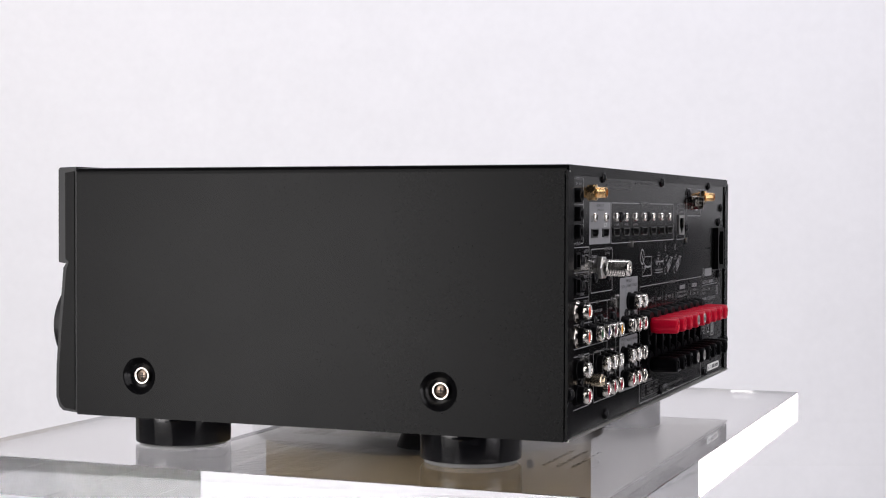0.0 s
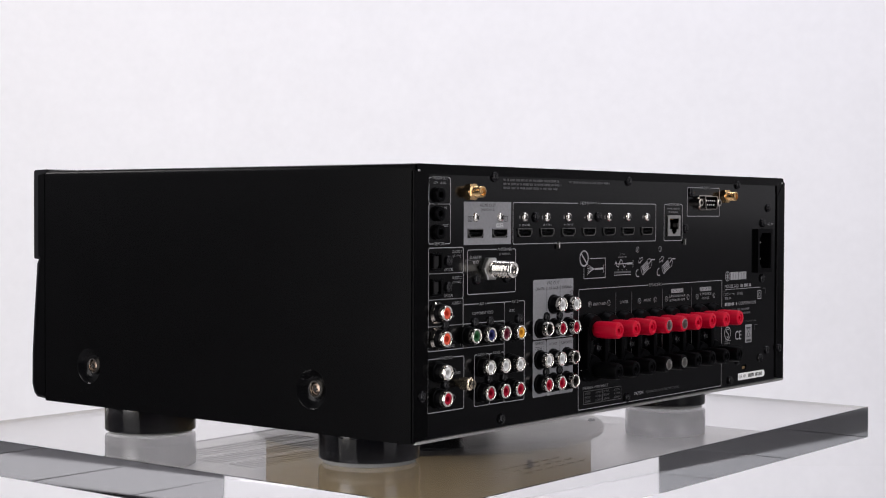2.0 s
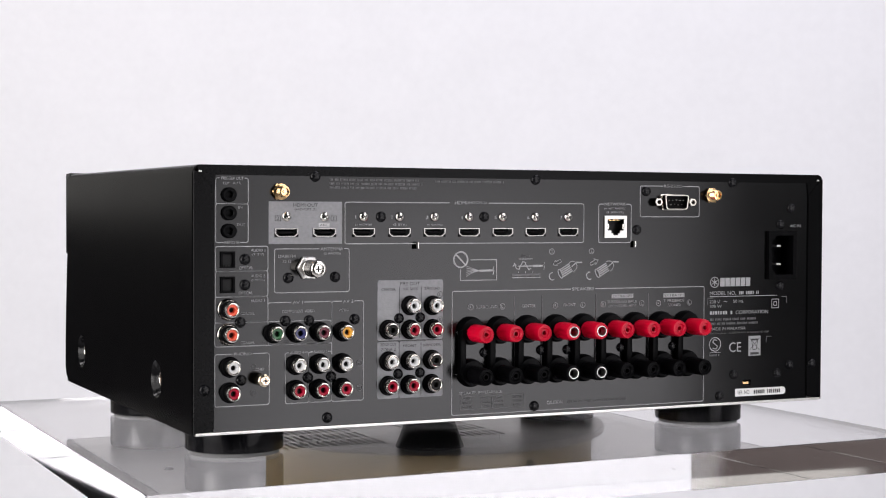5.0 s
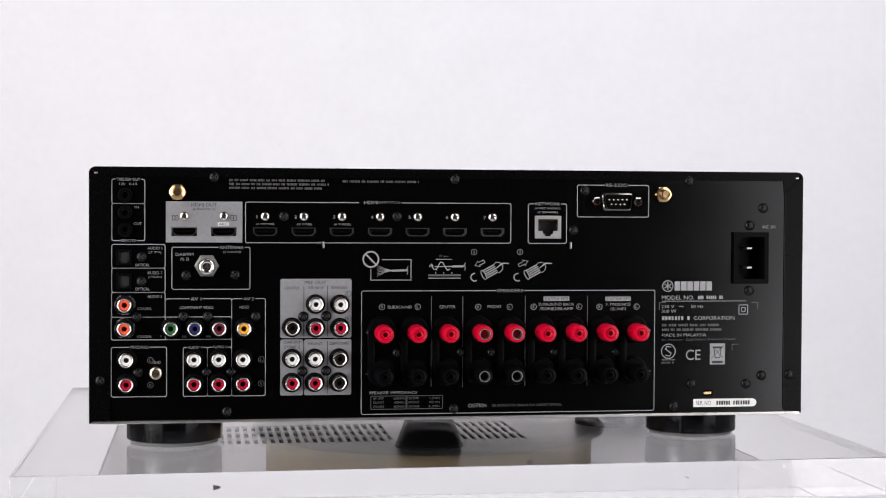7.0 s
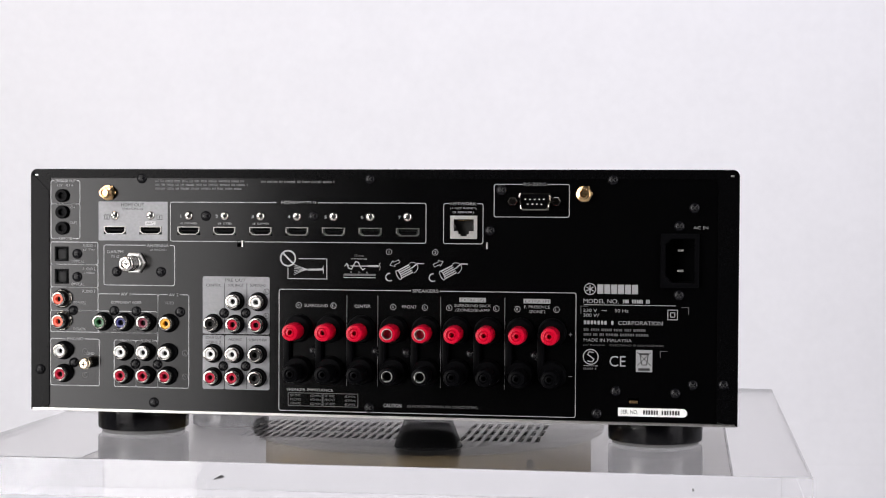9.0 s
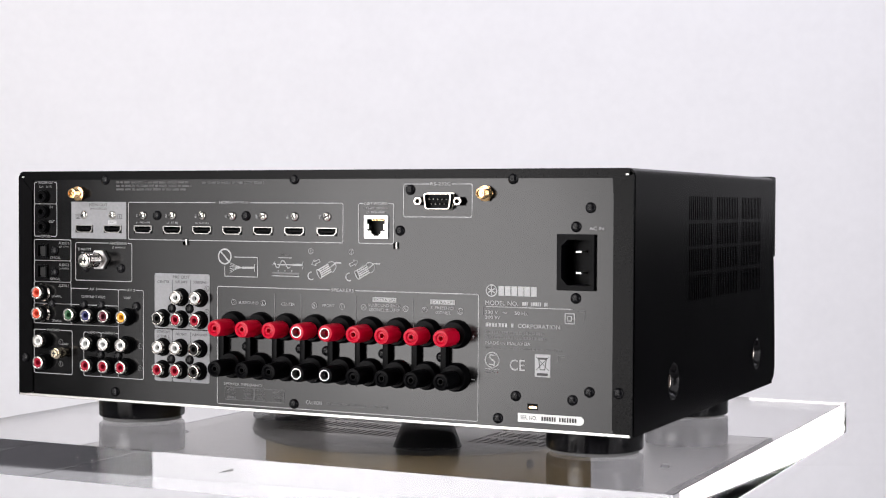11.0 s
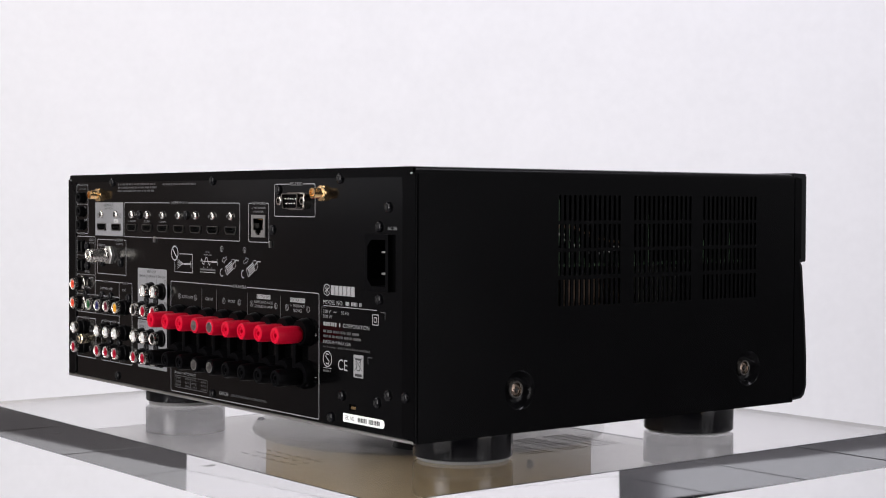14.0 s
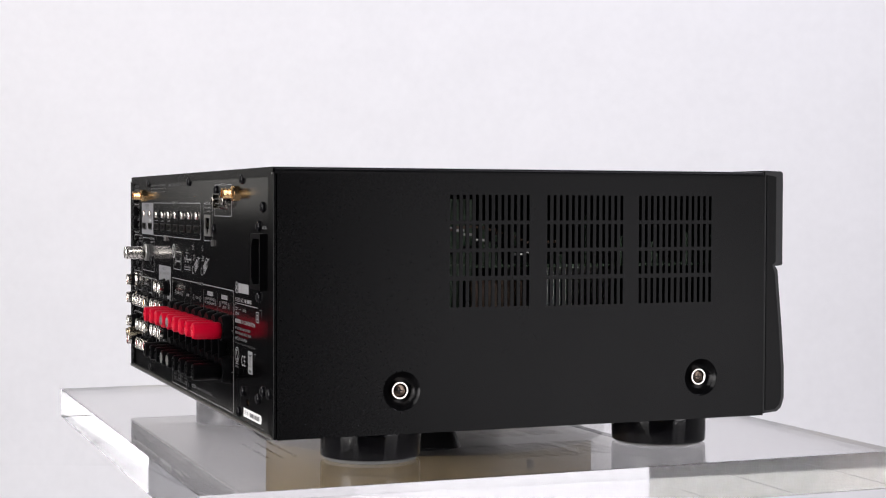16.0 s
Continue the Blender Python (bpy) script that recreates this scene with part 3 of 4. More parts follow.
    words = [("TRIGGER OUT", -194.8, 161.9, 13.4, 1.7), ("12V   0.1A", -194.8, 159.2, 10.4, 1.4), ("IN", -190.0, 145.7, 2.4, 1.5), ("OUT", -189.6, 136.0, 4.8, 1.6), ("REMOTE", -194.9, 126.1, 8.4, 1.7),
             ("AUDIO 1", -179.6, 121.7, 8.4, 1.7), ("(7 TV)", -179.6, 119.1, 7.2, 1.6), ("OPTICAL", -186.7, 111.9, 8.2, 1.7), ("AUDIO 2", -179.6, 107.3, 8.4, 1.7), ("(3 MUSIC)", -179.6, 104.7, 7.8, 1.5),
             ("OPTICAL", -186.8, 97.8, 8.2, 1.7), ("AUDIO 3", -179.7, 93.4, 8.4, 1.7), ("COAXIAL", -185.6, 86.3, 8.4, 1.6), ("COAXIAL", -185.6, 69.9, 8.4, 1.6), ("AV 1", -155.8, 91.9, 6.2, 1.9),
             ("COMPONENT VIDEO", -155.5, 86.8, 19.6, 1.7), ("AV 2", -124.9, 91.9, 6.2, 1.9), ("VIDEO", -127.7, 86.9, 6.0, 1.6), ("PHONO", -188.4, 63.7, 10.4, 1.9), ("GND", -178.6, 54.7, 5.2, 1.5),
             ("AUDIO 4", -156.2, 63.4, 8.4, 1.6), ("AUDIO 5", -142.0, 63.5, 8.4, 1.6), ("ANTENNA", -135.1, 122.2, 14.0, 1.9), ("(2 RADIO)", -134.8, 119.4, 10.4, 1.6), ("DAB/FM", -162.5, 118.1, 10.4, 1.8), ("75 \u03a9", -162.5, 115.3, 5.2, 1.7),
             ("HDMI OUT", -151.2, 147.2, 14.8, 2.0, K), ("(HDCP2.2)", -151.2, 144.6, 13.2, 1.6, K), ("ARC", -139.9, 135.9, 5.2, 1.5, K), ("2", -167.9, 139.6, 1.6, 1.8, K), ("1", -134.0, 139.6, 0.45, 1.8, K),
             ("HDMI", -52.6, 149.1, 8.2, 2.0), ("(HDCP2.2)", -41.6, 149.1, 12.6, 1.7), ("(1 MOVIE)", -115.4, 135.9, 10.6, 1.5), ("(5 STB)", -92.4, 135.9, 8.6, 1.5), ("(6 GAME)", -69.8, 135.9, 10.0, 1.5),
             ("PRE OUT", -85.6, 101.4, 12.8, 1.9, K), ("CENTER", -99.5, 98.2, 9.2, 1.6, K), ("SUR. BACK", -85.4, 98.3, 9.6, 1.6, K), ("SURROUND", -71.4, 98.4, 9.8, 1.6, K),
             ("ZONE OUT", -99.5, 66.0, 10.2, 1.6, K), ("ZONE 2", -99.5, 63.1, 9.6, 1.7, K), ("FRONT", -85.6, 64.9, 8.4, 1.6, K), ("SUBWOOFER", -71.4, 65.0, 11.6, 1.5, K),
             ("SURROUND", -35.0, 86.6, 14.6, 1.8), ("CENTER", -6.2, 86.6, 9.8, 1.8), ("FRONT", 22.6, 86.6, 8.6, 1.8), ("SPEAKERS", 32.3, 96.3, 15.8, 2.0),
             ("EXTRA SP2", 60.9, 91.3, 14.2, 1.8, K), ("SURROUND BACK", 60.9, 87.9, 22.0, 1.7), ("/ZONE2/BI-AMP", 60.9, 85.2, 21.0, 1.7), ("EXTRA SP1", 99.5, 91.1, 14.2, 1.8, K), ("F. PRESENCE", 99.6, 87.7, 15.4, 1.7), ("/ZONE2", 99.6, 84.9, 10.0, 1.7),
             ("SPEAKER IMPEDANCE", -38.7, 35.2, 29.0, 1.7), ("CAUTION", 12.4, 26.8, 11.0, 2.2), ("NETWORK", 55.0, 148.9, 15.4, 1.8), ("(4 NET RADIO)", 55.0, 146.0, 15.8, 1.5), ("(5 SERVER)", 55.0, 143.6, 12.8, 1.5),
             ("Y", -176.0, 69.9, 1.2, 1.4, INK_DIM), ("PB", -162.4, 69.7, 2.6, 1.4, INK_DIM), ("PR", -148.4, 69.7, 2.6, 1.4, INK_DIM), ("RS-232C", 97.9, 160.6, 13.4, 1.9), ("AC IN", 195.2, 135.4, 8.6, 1.9), ("MODEL NO.", 137.4, 91.7, 20.6, 2.5), ("230 V", 131.0, 86.2, 8.2, 2.0), ("~", 139.4, 86.2, 3.0, 0.8), ("50 Hz", 149.6, 86.2, 8.0, 2.0),
             ("300 W", 131.8, 83.3, 9.4, 2.0), ("MADE IN MALAYSIA", 141.5, 68.6, 28.2, 1.9), ("CE", 147.4, 56.3, 9.4, 6.4), ("+", 119.5, 71.6, 2.0, 2.0), ("+", -54.6, 71.6, 2.0, 2.0)]
    for w in words:
        lettering(rear, *w[:5], mat=w[5] if len(w) > 5 else (INK if w[4] > 2.1 else INK_TEXT), y=-0.26)
    for n, x in zip("1234567", HDMI[2:]):
        lettering(rear, n, x - 4.9, 140.4, 0.45 if n == "1" else 1.6, 1.9)
    for z in (46.6,):
        for x in (119.4, -54.6):
            part("printed_rule", ribbon(bmesh.new(), [(x - 1.1, z), (x + 1.1, z)], 0.4, False), INK, rear)
    for x in (-167.9, -134.0):
        part("printed_frame", ribbon(bmesh.new(), [(x - 1.6, 138.2), (x + 1.6, 138.2), (x + 1.6, 141.0), (x - 1.6, 141.0)], 0.3, True, -0.25), K, rear)
    part("printed_block", ribbon(bmesh.new(), [(-143.2, 135.9), (-136.6, 135.9)], 2.3, False, -0.235), INK_LIGHT, rear)
    # dark backing where words break a frame
    for x, z, w in ((-194.8, 162.0, 14.6), (-194.9, 126.1, 9.6), (-155.8, 92.0, 7.6), (-124.9, 92.0, 7.6), (-188.4, 63.7, 12.0), (-156.2, 63.4, 9.4), (-142.0, 63.4, 9.4), (-135.1, 122.3, 15.4), (-47.0, 149.0, 26.0), (32.3, 96.3, 17.4), (55.0, 148.9, 16.6), (97.9, 160.5, 14.8)):
        part("frame_break", ribbon(bmesh.new(), [(x - w / 2, z), (x + w / 2, z)], 1.2, False, -0.23), PANEL, rear)
    for x, z in ((60.9, 91.3), (99.5, 91.1)):
        part("printed_block", ribbon(bmesh.new(), [(x - 8.0, z), (x + 8.0, z)], 2.7, False, -0.22), INK, rear)
    # circled letters
    for s, x, z in (("R", -45.8, 86.7), ("L", -24.2, 86.7), ("R", 12.6, 86.4), ("L", 32.0, 86.4), ("R", 46.8, 86.4), ("L", 75.2, 86.4), ("R", 87.8, 86.2), ("L", 111.2, 86.2), ("L", -66.0, 94.6), ("R", -66.0, 79.8), ("L", -182.2, 55.9), ("R", -182.2, 41.4), ("L", -117.6, 55.9), ("R", -117.6, 41.6)):
        mat = K if -70 < x < -60 else (INK_DIM if x < -100 else INK_TEXT)
        ring = [(x + 1.7 * math.cos(a * math.pi / 10), z + 1.7 * math.sin(a * math.pi / 10)) for a in range(20)]
        part("printed_ring", ribbon(bmesh.new(), ring, 0.32, True, -0.26), mat, rear)
        lettering(rear, s, x, z, 1.3, 1.7, mat, -0.26)
    # writing too small to read, addresses and makers' marks
    for x0, x1, z, h, n in ((-136.6, -79.6, 161.9, 1.3, 9), (-136.6, -77.0, 159.6, 1.3, 10), (-136.6, -81.0, 157.3, 1.3, 9), (-69.6, -23.2, 161.6, 1.3, 8)):
        bars(rear, x0, x1, z, h, n)
    for x0 in (-51.0, -29.6):
        for r, (who, ohms) in enumerate((("SP IMP.", "6\u03a9MIN."), ("FRONT", "4\u03a9MIN."), ("OTHERS", "6\u03a9MIN."))):
            lettering(rear, who, x0 + 3.4, 31.7 - r * 2.45, 6.6, 1.5, INK_DIM)
            lettering(rear, ohms, x0 + 15.9, 31.7 - r * 2.45, 7.0, 1.5, INK_DIM)
    lettering(rear, "SEE INSTRUCTION MANUAL FOR CORRECT SETTING.", 43.0, 26.7, 43.2, 1.5, INK_DIM)
    lettering(rear, "AV Receiver   \u0421\u0414\u0415\u041b\u0410\u041d\u041e \u0412 \u041c\u0410\u041b\u0410\u0419\u0417\u0418\u0418", 150.6, 65.8, 47.0, 1.7, INK_DIM)
    lettering(rear, "10 mm", -8.5, 117.2, 5.6, 1.5, INK_DIM)
    lettering(rear, "CORPORATION", 160.6, 79.0, 26.0, 2.3, INK)
    bars(rear, 150.2, 167.6, 91.7, 2.2, 2, INK)
    bars(rear, 127.4, 145.6, 79.0, 2.2, 1, INK)
    bars(rear, 127.4, 165.0, 74.7, 1.5, 4)
    bars(rear, 127.4, 166.0, 71.9, 1.5, 5)
    bars(rear, 127.2, 136.2, 51.6, 1.2, 1)
    # maker's mark: a ring with spokes and a run of plain uprights
    ring = [(130.9 + 3.3 * math.cos(a * math.pi / 14), 98.8 + 3.3 * math.sin(a * math.pi / 14)) for a in range(28)]
    bm = ribbon(bmesh.new(), ring, 0.55)
    for a in (30, 90, 150):
        c, s = 2.5 * math.cos(radians(a)), 2.5 * math.sin(radians(a))
        ribbon(bm, [(130.9 - c, 98.8 - s), (130.9 + c, 98.8 + s)], 0.6, False, -0.21)
    part("round_emblem", bm, INK, rear)
    bm = bmesh.new()
    for k in range(6):
        x = 135.3 + k * 4.05
        slab_of(bm, [(x, 96.0), (x + 3.5, 96.0), (x + 3.5, 101.6), (x, 101.6)], -0.22, 0.0)
    part("maker_mark", bm, INK, rear, "maker's mark as plain light blocks")
    # test mark, double square, waste-bin sign
    ring = [(131.6 + 4.4 * math.cos(a * math.pi / 16), 58.6 + 4.4 * math.sin(a * math.pi / 16)) for a in range(32)]
    bm = ribbon(bmesh.new(), ring, 0.6)
    ribbon(bm, [(133.4, 61.2), (130.6, 61.6), (129.8, 60.0), (133.4, 57.4), (132.6, 55.6), (129.6, 56.2)], 0.6, False, -0.21)
    ribbon(bm, [(127.4, 53.3), (136.0, 53.3)], 0.35, False, -0.21)
    part("test_mark", bm, INK, rear)
    bm = ribbon(bmesh.new(), rounded(176.6, 182.2, 81.3, 87.0, 0.2), 0.5)
    ribbon(bm, rounded(178.2, 180.6, 82.9, 85.4, 0.2), 0.5)
    part("double_square", bm, INK, rear)
    part("bin_sign", slab_of(bmesh.new(), rounded(158.2, 167.8, 50.2, 63.2, 0.2), -0.2, 0.05), INK, rear, "light grey square with a crossed-out bin")
    bm = ribbon(bmesh.new(), [(160.6, 60.4), (161.6, 54.4), (164.4, 54.4), (165.4, 60.4)], 0.5, True, -0.24)
    ribbon(bm, [(159.0, 61.8), (166.9, 54.0)], 0.35, False, -0.25)
    ribbon(bm, [(159.0, 54.0), (166.9, 61.8)], 0.35, False, -0.26)
    ribbon(bm, [(160.0, 60.9), (166.0, 60.9)], 0.9, False, -0.27)
    ribbon(bm, [(159.6, 51.7), (166.4, 51.7)], 1.5, False, -0.24)
    part("bin_drawing", bm, K, rear)
    # white serial sticker, its number as bars
    part("serial_sticker", slab_of(bmesh.new(), [(147.9, 23.9), *[(185.9 + 2.5 * math.sin(radians(a)), 26.4 - 2.5 * math.cos(radians(a))) for a in range(0, 181, 20)], (147.9, 28.9)], -0.25, 0.05), PAPER, rear, "white serial number sticker")
    lettering(rear, "SER. NO.", 154.6, 26.5, 10.0, 2.4, K, -0.3)
    bars(rear, 162.6, 184.8, 26.4, 2.5, 8, K, -0.3)

    # wiring pictures
    c = [(-52.6 + 4.6 * math.cos(a * math.pi / 14), 115.2 + 4.6 * math.sin(a * math.pi / 14)) for a in range(28)]
    bm = ribbon(bmesh.new(), c, 1.0, True, -0.24)
    ribbon(bm, [(-55.8, 118.4), (-49.4, 112.0)], 1.0, False, -0.25)
    part("no_entry_sign", bm, INK, rear)
    bm = bmesh.new()
    ribbon(bm, [(-40.0, 108.4), (-30.8, 108.6)], 1.2, False)
    for k in range(6):
        ribbon(bm, [(-40.0, 108.4), (-44.5, 108.6 + (k - 2.5) * 0.5), (-49.0, 108.2 + (k - 2.5) * 1.3)], 0.28, False, -0.2 - k * 0.006)
    ribbon(bm, [(-30.2, 111.0), (-30.9, 109.6), (-30.2, 108.2), (-30.8, 106.0)], 0.4, False, -0.25)
    part("frayed_wire_drawing", bm, INK, rear)
    bm = bmesh.new()
    ribbon(bm, [(-13.4, 115.2), (-3.6, 115.2)], 0.35, False)
    ribbon(bm, [(-3.2, 110.9), (3.6, 111.0)], 1.2, False)
    ribbon(bm, [(-14.0, 110.9), (-3.2, 110.9)], 0.6, False, -0.21)
    ribbon(bm, [(-16.0, 111.6), (-14.8, 109.4), (-13.0, 109.0), (-11.8, 111.4), (-10.6, 113.6), (-9.0, 113.2), (-7.6, 110.4), (-6.2, 108.6), (-4.6, 109.6)], 0.6, False, -0.22)
    ribbon(bm, [(-18.0, 103.9), (1.8, 103.9)], 0.5, False)
    ribbon(bm, [(-17.4, 110.6), (-16.0, 112.4), (-14.9, 110.9)], 0.5, False, -0.24)
    ribbon(bm, [(4.6, 113.0), (4.0, 111.6), (4.6, 110.2), (4.2, 108.6)], 0.4, False, -0.25)
    for u in (-13.4, -8.5, -3.6):
        ribbon(bm, [(u, 106.6), (u, 107.6)], 0.4, False, -0.23)
    part("stripped_wire_drawing", bm, INK, rear)
    part("printed_rule", ribbon(bmesh.new(), [(-18.0, 105.6), (1.8, 105.6)], 1.2, False), INK_DIM, rear)
    for x0 in (19.9, 46.4):
        bm = bmesh.new()
        d = Vector((0.88, 0.47))
        n = Vector((-0.47, 0.88))
        o = Vector((x0 - 4.0, 105.8))
        for k in range(5):
            p = o + n * (k - 2) * 1.25
            ribbon(bm, [tuple(p + d * 0.8), tuple(p + d * 8.6)], 0.75, False, -0.2 - k * 0.006)
        ell = [tuple(o + d * (1.1 * math.cos(a * math.pi / 8)) + n * (3.0 * math.sin(a * math.pi / 8))) for a in range(16)]
        ribbon(bm, ell, 0.5, True, -0.25)
        bend = [tuple(o + d * 8.8 + d * (4.2 * math.sin(a * math.pi / 8)) + n * (3.3 * math.cos(a * math.pi / 8))) for a in range(9)]
        ribbon(bm, bend, 0.4, False, -0.26)
        ribbon(bm, [tuple(o + d * 9.0), tuple(o + d * 13.6 + n * 0.8), tuple(o + d * 17.0 - n * 1.2)], 0.7, False, -0.27)
        arc = [(x0 - 9.6 + 2.3 * math.cos(radians(a)), 104.4 + 2.3 * math.sin(radians(a))) for a in range(80, 330, 25)]
        ribbon(bm, arc, 0.7, False, -0.28)
        ar = [(-3.2, 0.0), (-0.6, 1.9), (-0.6, 0.9), (3.0, 0.9), (3.0, -0.9), (-0.6, -0.9), (-0.6, -1.9)]
        m = 1 if x0 < 30 else -1
        pts = [(x0 - 6.4 + m * (u * 0.9 - v * 0.4), 112.8 + m * (u * 0.4 + v * 0.9)) for u, v in ar]
        ribbon(bm, pts, 0.35, True, -0.29)
        part("binding_post_drawing", bm, INK, rear)
    for s, x in (("1", 9.9), ("2", 38.1)):
        ring = [(x + 1.7 * math.cos(a * math.pi / 10), 119.6 + 1.7 * math.sin(a * math.pi / 10)) for a in range(20)]
        part("printed_ring", ribbon(bmesh.new(), ring, 0.3), INK_TEXT, rear)
        lettering(rear, s, x, 119.6, 0.4 if s == "1" else 1.2, 1.8)
    return rear


def cross_screw(r):
    """A pan-head screw at the panel's origin; its cross is laid on dark."""
    bm = bmesh.new()
    prof = [(r, 0.0), (r, 0.5), (r * 0.92, 1.1), (r * 0.7, 1.6), (r * 0.4, 1.85), (0, 1.9)]
    lathe(bm, prof, seg=20)
    return bm


def connectors(rx):
    # panel screws
    first = None
    for x, z in PANEL_SCREWS + [(-210.9, 44.4), (209.1, 43.6)]:
        y = -1.0 if abs(x) > 205 else 0.0
        if first is None:
            ob = first = part("panel_screw", cross_screw(3.1), SCREW, rx, "black cross-head screw", True)
            ob.location = (x * MM, y, z * MM)
            # Flat near-black cross on the head, for the shade of a recess.
            bm = bmesh.new()
            for a in (45, 135):
                c, s = 1.7 * math.cos(radians(a)), 1.7 * math.sin(radians(a))
                ribbon(bm, [(-c, -s), (c, s)], 0.7, False, -1.93 - a * 0.0001)
            slot = part("cross_shade", bm, DARK, ob)
        else:
            ob = again(first, "panel_screw", rx, x, z, y)
            ob["label"] = "black cross-head screw"
            again(slot, "cross_shade", ob, 0, 0)
    # bright screws over the digital sockets
    first = None
    for x in HDMI:
        if first is None:
            ob = first = part("socket_screw", cross_screw(2.8), NICKEL, rx, "bright nickel cross-head screw", True)
            ob.location = (x * MM, 0, 140.6 * MM)
            # The bright heads get the same flat cross as recess shade.
            bm = bmesh.new()
            for a in (30, 120):
                c, s = 1.7 * math.cos(radians(a)), 1.7 * math.sin(radians(a))
                ribbon(bm, [(-c, -s), (c, s)], 0.75, False, -1.93 - a * 0.0001)
            slot = part("cross_shade", bm, DARK, ob)
        else:
            ob = again(first, "socket_screw", rx, x, 140.6)
            ob["label"] = "bright nickel cross-head screw"
            again(slot, "cross_shade", ob, 0, 0)
    # flat digital sockets
    shell = [(-7.0, 2.5), (7.0, 2.5), (7.0, -0.6), (5.0, -2.4), (-5.0, -2.4), (-7.0, -0.6)]
    first = None
    for x in HDMI:
        if first is None:
            bm = bmesh.new()
            n = len(shell)
            rows = []
            for k, y in ((1.0, 4.5), (1.0, -0.7), (0.9, -0.7), (0.9, 4.5)):
                rows.append([bm.verts.new(Vector((u * k, y, v * (k if k == 1.0 else 0.8))) * MM) for u, v in shell])
            for a, b in zip(rows, rows[1:]):
                for i in range(n):
                    j = (i + 1) % n
                    bm.faces.new((a[i], a[j], b[j], b[i]))
            ob = first = part("digital_socket", bm, SHELL, rx, "flat metal-shelled digital video socket")
            ob.location = (x * MM, 0, 131.5 * MM)
            tongue = part("contact_tongue", box(bmesh.new(), -5.2, 5.2, 0.4, 8, -0.5, 0.6), PLASTIC, ob, "black contact tongue")
        else:
            ob = again(first, "digital_socket", rx, x, 131.5)
            ob["label"] = "flat metal-shelled digital video socket"
            again(tongue, "contact_tongue", ob, 0, 0)
    # phono sockets: black collar, nickel sleeve, coloured insert
    colours = {"w": (IN_WHITE, "white insert"), "r": (IN_RED, "red insert"), "o": (IN_ORANGE, "orange insert"), "y": (IN_YELLOW, "yellow insert"), "g": (IN_GREEN, "green insert"),
               "b": (IN_BLUE, "blue insert"), "m": (IN_MAROON, "dark red insert"), "k": (IN_BLACK, "black insert")}
    collar = sleeve = hole = None
    inserts = {}
    for x, z, c in RCA:
        if collar is None:
            ob = collar = part("phono_socket", lathe(bmesh.new(), [(5.9, 0), (5.8, 1.2), (5.2, 1.7), (5.0, 4.4), (4.7, 4.8), (4.2, 4.9)], seg=28), PLASTIC, rx, "round phono socket with coloured insert", True)
            ob.location = (x * MM, 0, z * MM)
            sl = sleeve = part("sleeve", lathe(bmesh.new(), [(4.42, 4.6), (4.42, 6.9), (4.3, 7.4), (4.05, 7.8), (3.6, 7.95), (3.25, 7.75), (3.02, 7.3), (2.98, 1.5)], seg=28), NICKEL, ob, "nickel sleeve", True)
        else:
            ob = again(collar, "phono_socket", rx, x, z)
            ob["label"] = "round phono socket with coloured insert"
            sl = again(sleeve, "sleeve", ob, 0, 0)
            sl["label"] = "nickel sleeve"
        if c not in inserts:
            inserts[c] = part("insert", lathe(bmesh.new(), [(3.0, 2.0), (3.0, 7.0), (2.8, 7.2), (1.8, 7.1), (1.6, 6.7), (1.55, 2.6), (0, 2.6)], seg=24), colours[c][0], ob, colours[c][1], True)
        else:
            ins = again(inserts[c], "insert", ob, 0, 0)
            ins["label"] = colours[c][1]
        # Black disc down the insert's bore: the shade in it as colour.
        if hole is None:
            hole = part("hole_shade_disc", lathe(bmesh.new(), [(1.54, 4.0), (0, 4.0)], seg=20), DARK, ob)
        else:
            again(hole, "hole_shade_disc", ob, 0, 0)
        if c == "o":
            part("metal_collar", lathe(bmesh.new(), [(6.2, 0.1), (6.2, 0.6), (5.9, 0.9), (5.3, 2.2), (5.2, 2.2)], seg=28), POLISHED, ob, "polished flared collar", True)
    # small round jacks
    for z in (152.7, 142.5, 132.5):
        part("mini_jack", lathe(bmesh.new(), [(4.1, 0), (4.1, 2.2), (3.7, 2.8), (2.2, 2.8), (1.8, 2.4), (1.8, 0.2), (0, 0.2)], -196.7, 0, z, seg=28), PLASTIC, rx, "small round black jack", True)
    # optical sockets with shutter doors
    for z in (116.5, 102.5):
        bm = bmesh.new()
        for x0, x1, z0, z1 in ((-201.6, -193.2, 3.6, 4.6), (-201.6, -193.2, -4.6, -3.6), (-201.6, -200.4, -3.6, 3.6), (-194.4, -193.2, -3.6, 3.6)):
            box(bm, x0, x1, -1.2, 3, z + z0, z + z1, 0.15)
        ob = part("optical_socket", bm, PLASTIC, rx, "square black optical audio socket")
        bm = bmesh.new()
        slab_of(bm, [(-200.2, z - 2.0), (-199.0, z - 3.4), (-195.8, z - 3.4), (-194.6, z - 2.0), (-194.6, z + 3.0), (-200.2, z + 3.0)], 0.6, 1.4)
        part("shutter", bm, DARK, ob)
    # aerial socket
    ob = part("aerial_socket", lathe(bmesh.new(), [(7.2, 0), (7.2, 2.0), (6.6, 2.6), (4.6, 2.8)], -149.6, 0, 111.4, seg=6), TIN, rx, "long nickel barrelled aerial socket on a hexagonal nut")
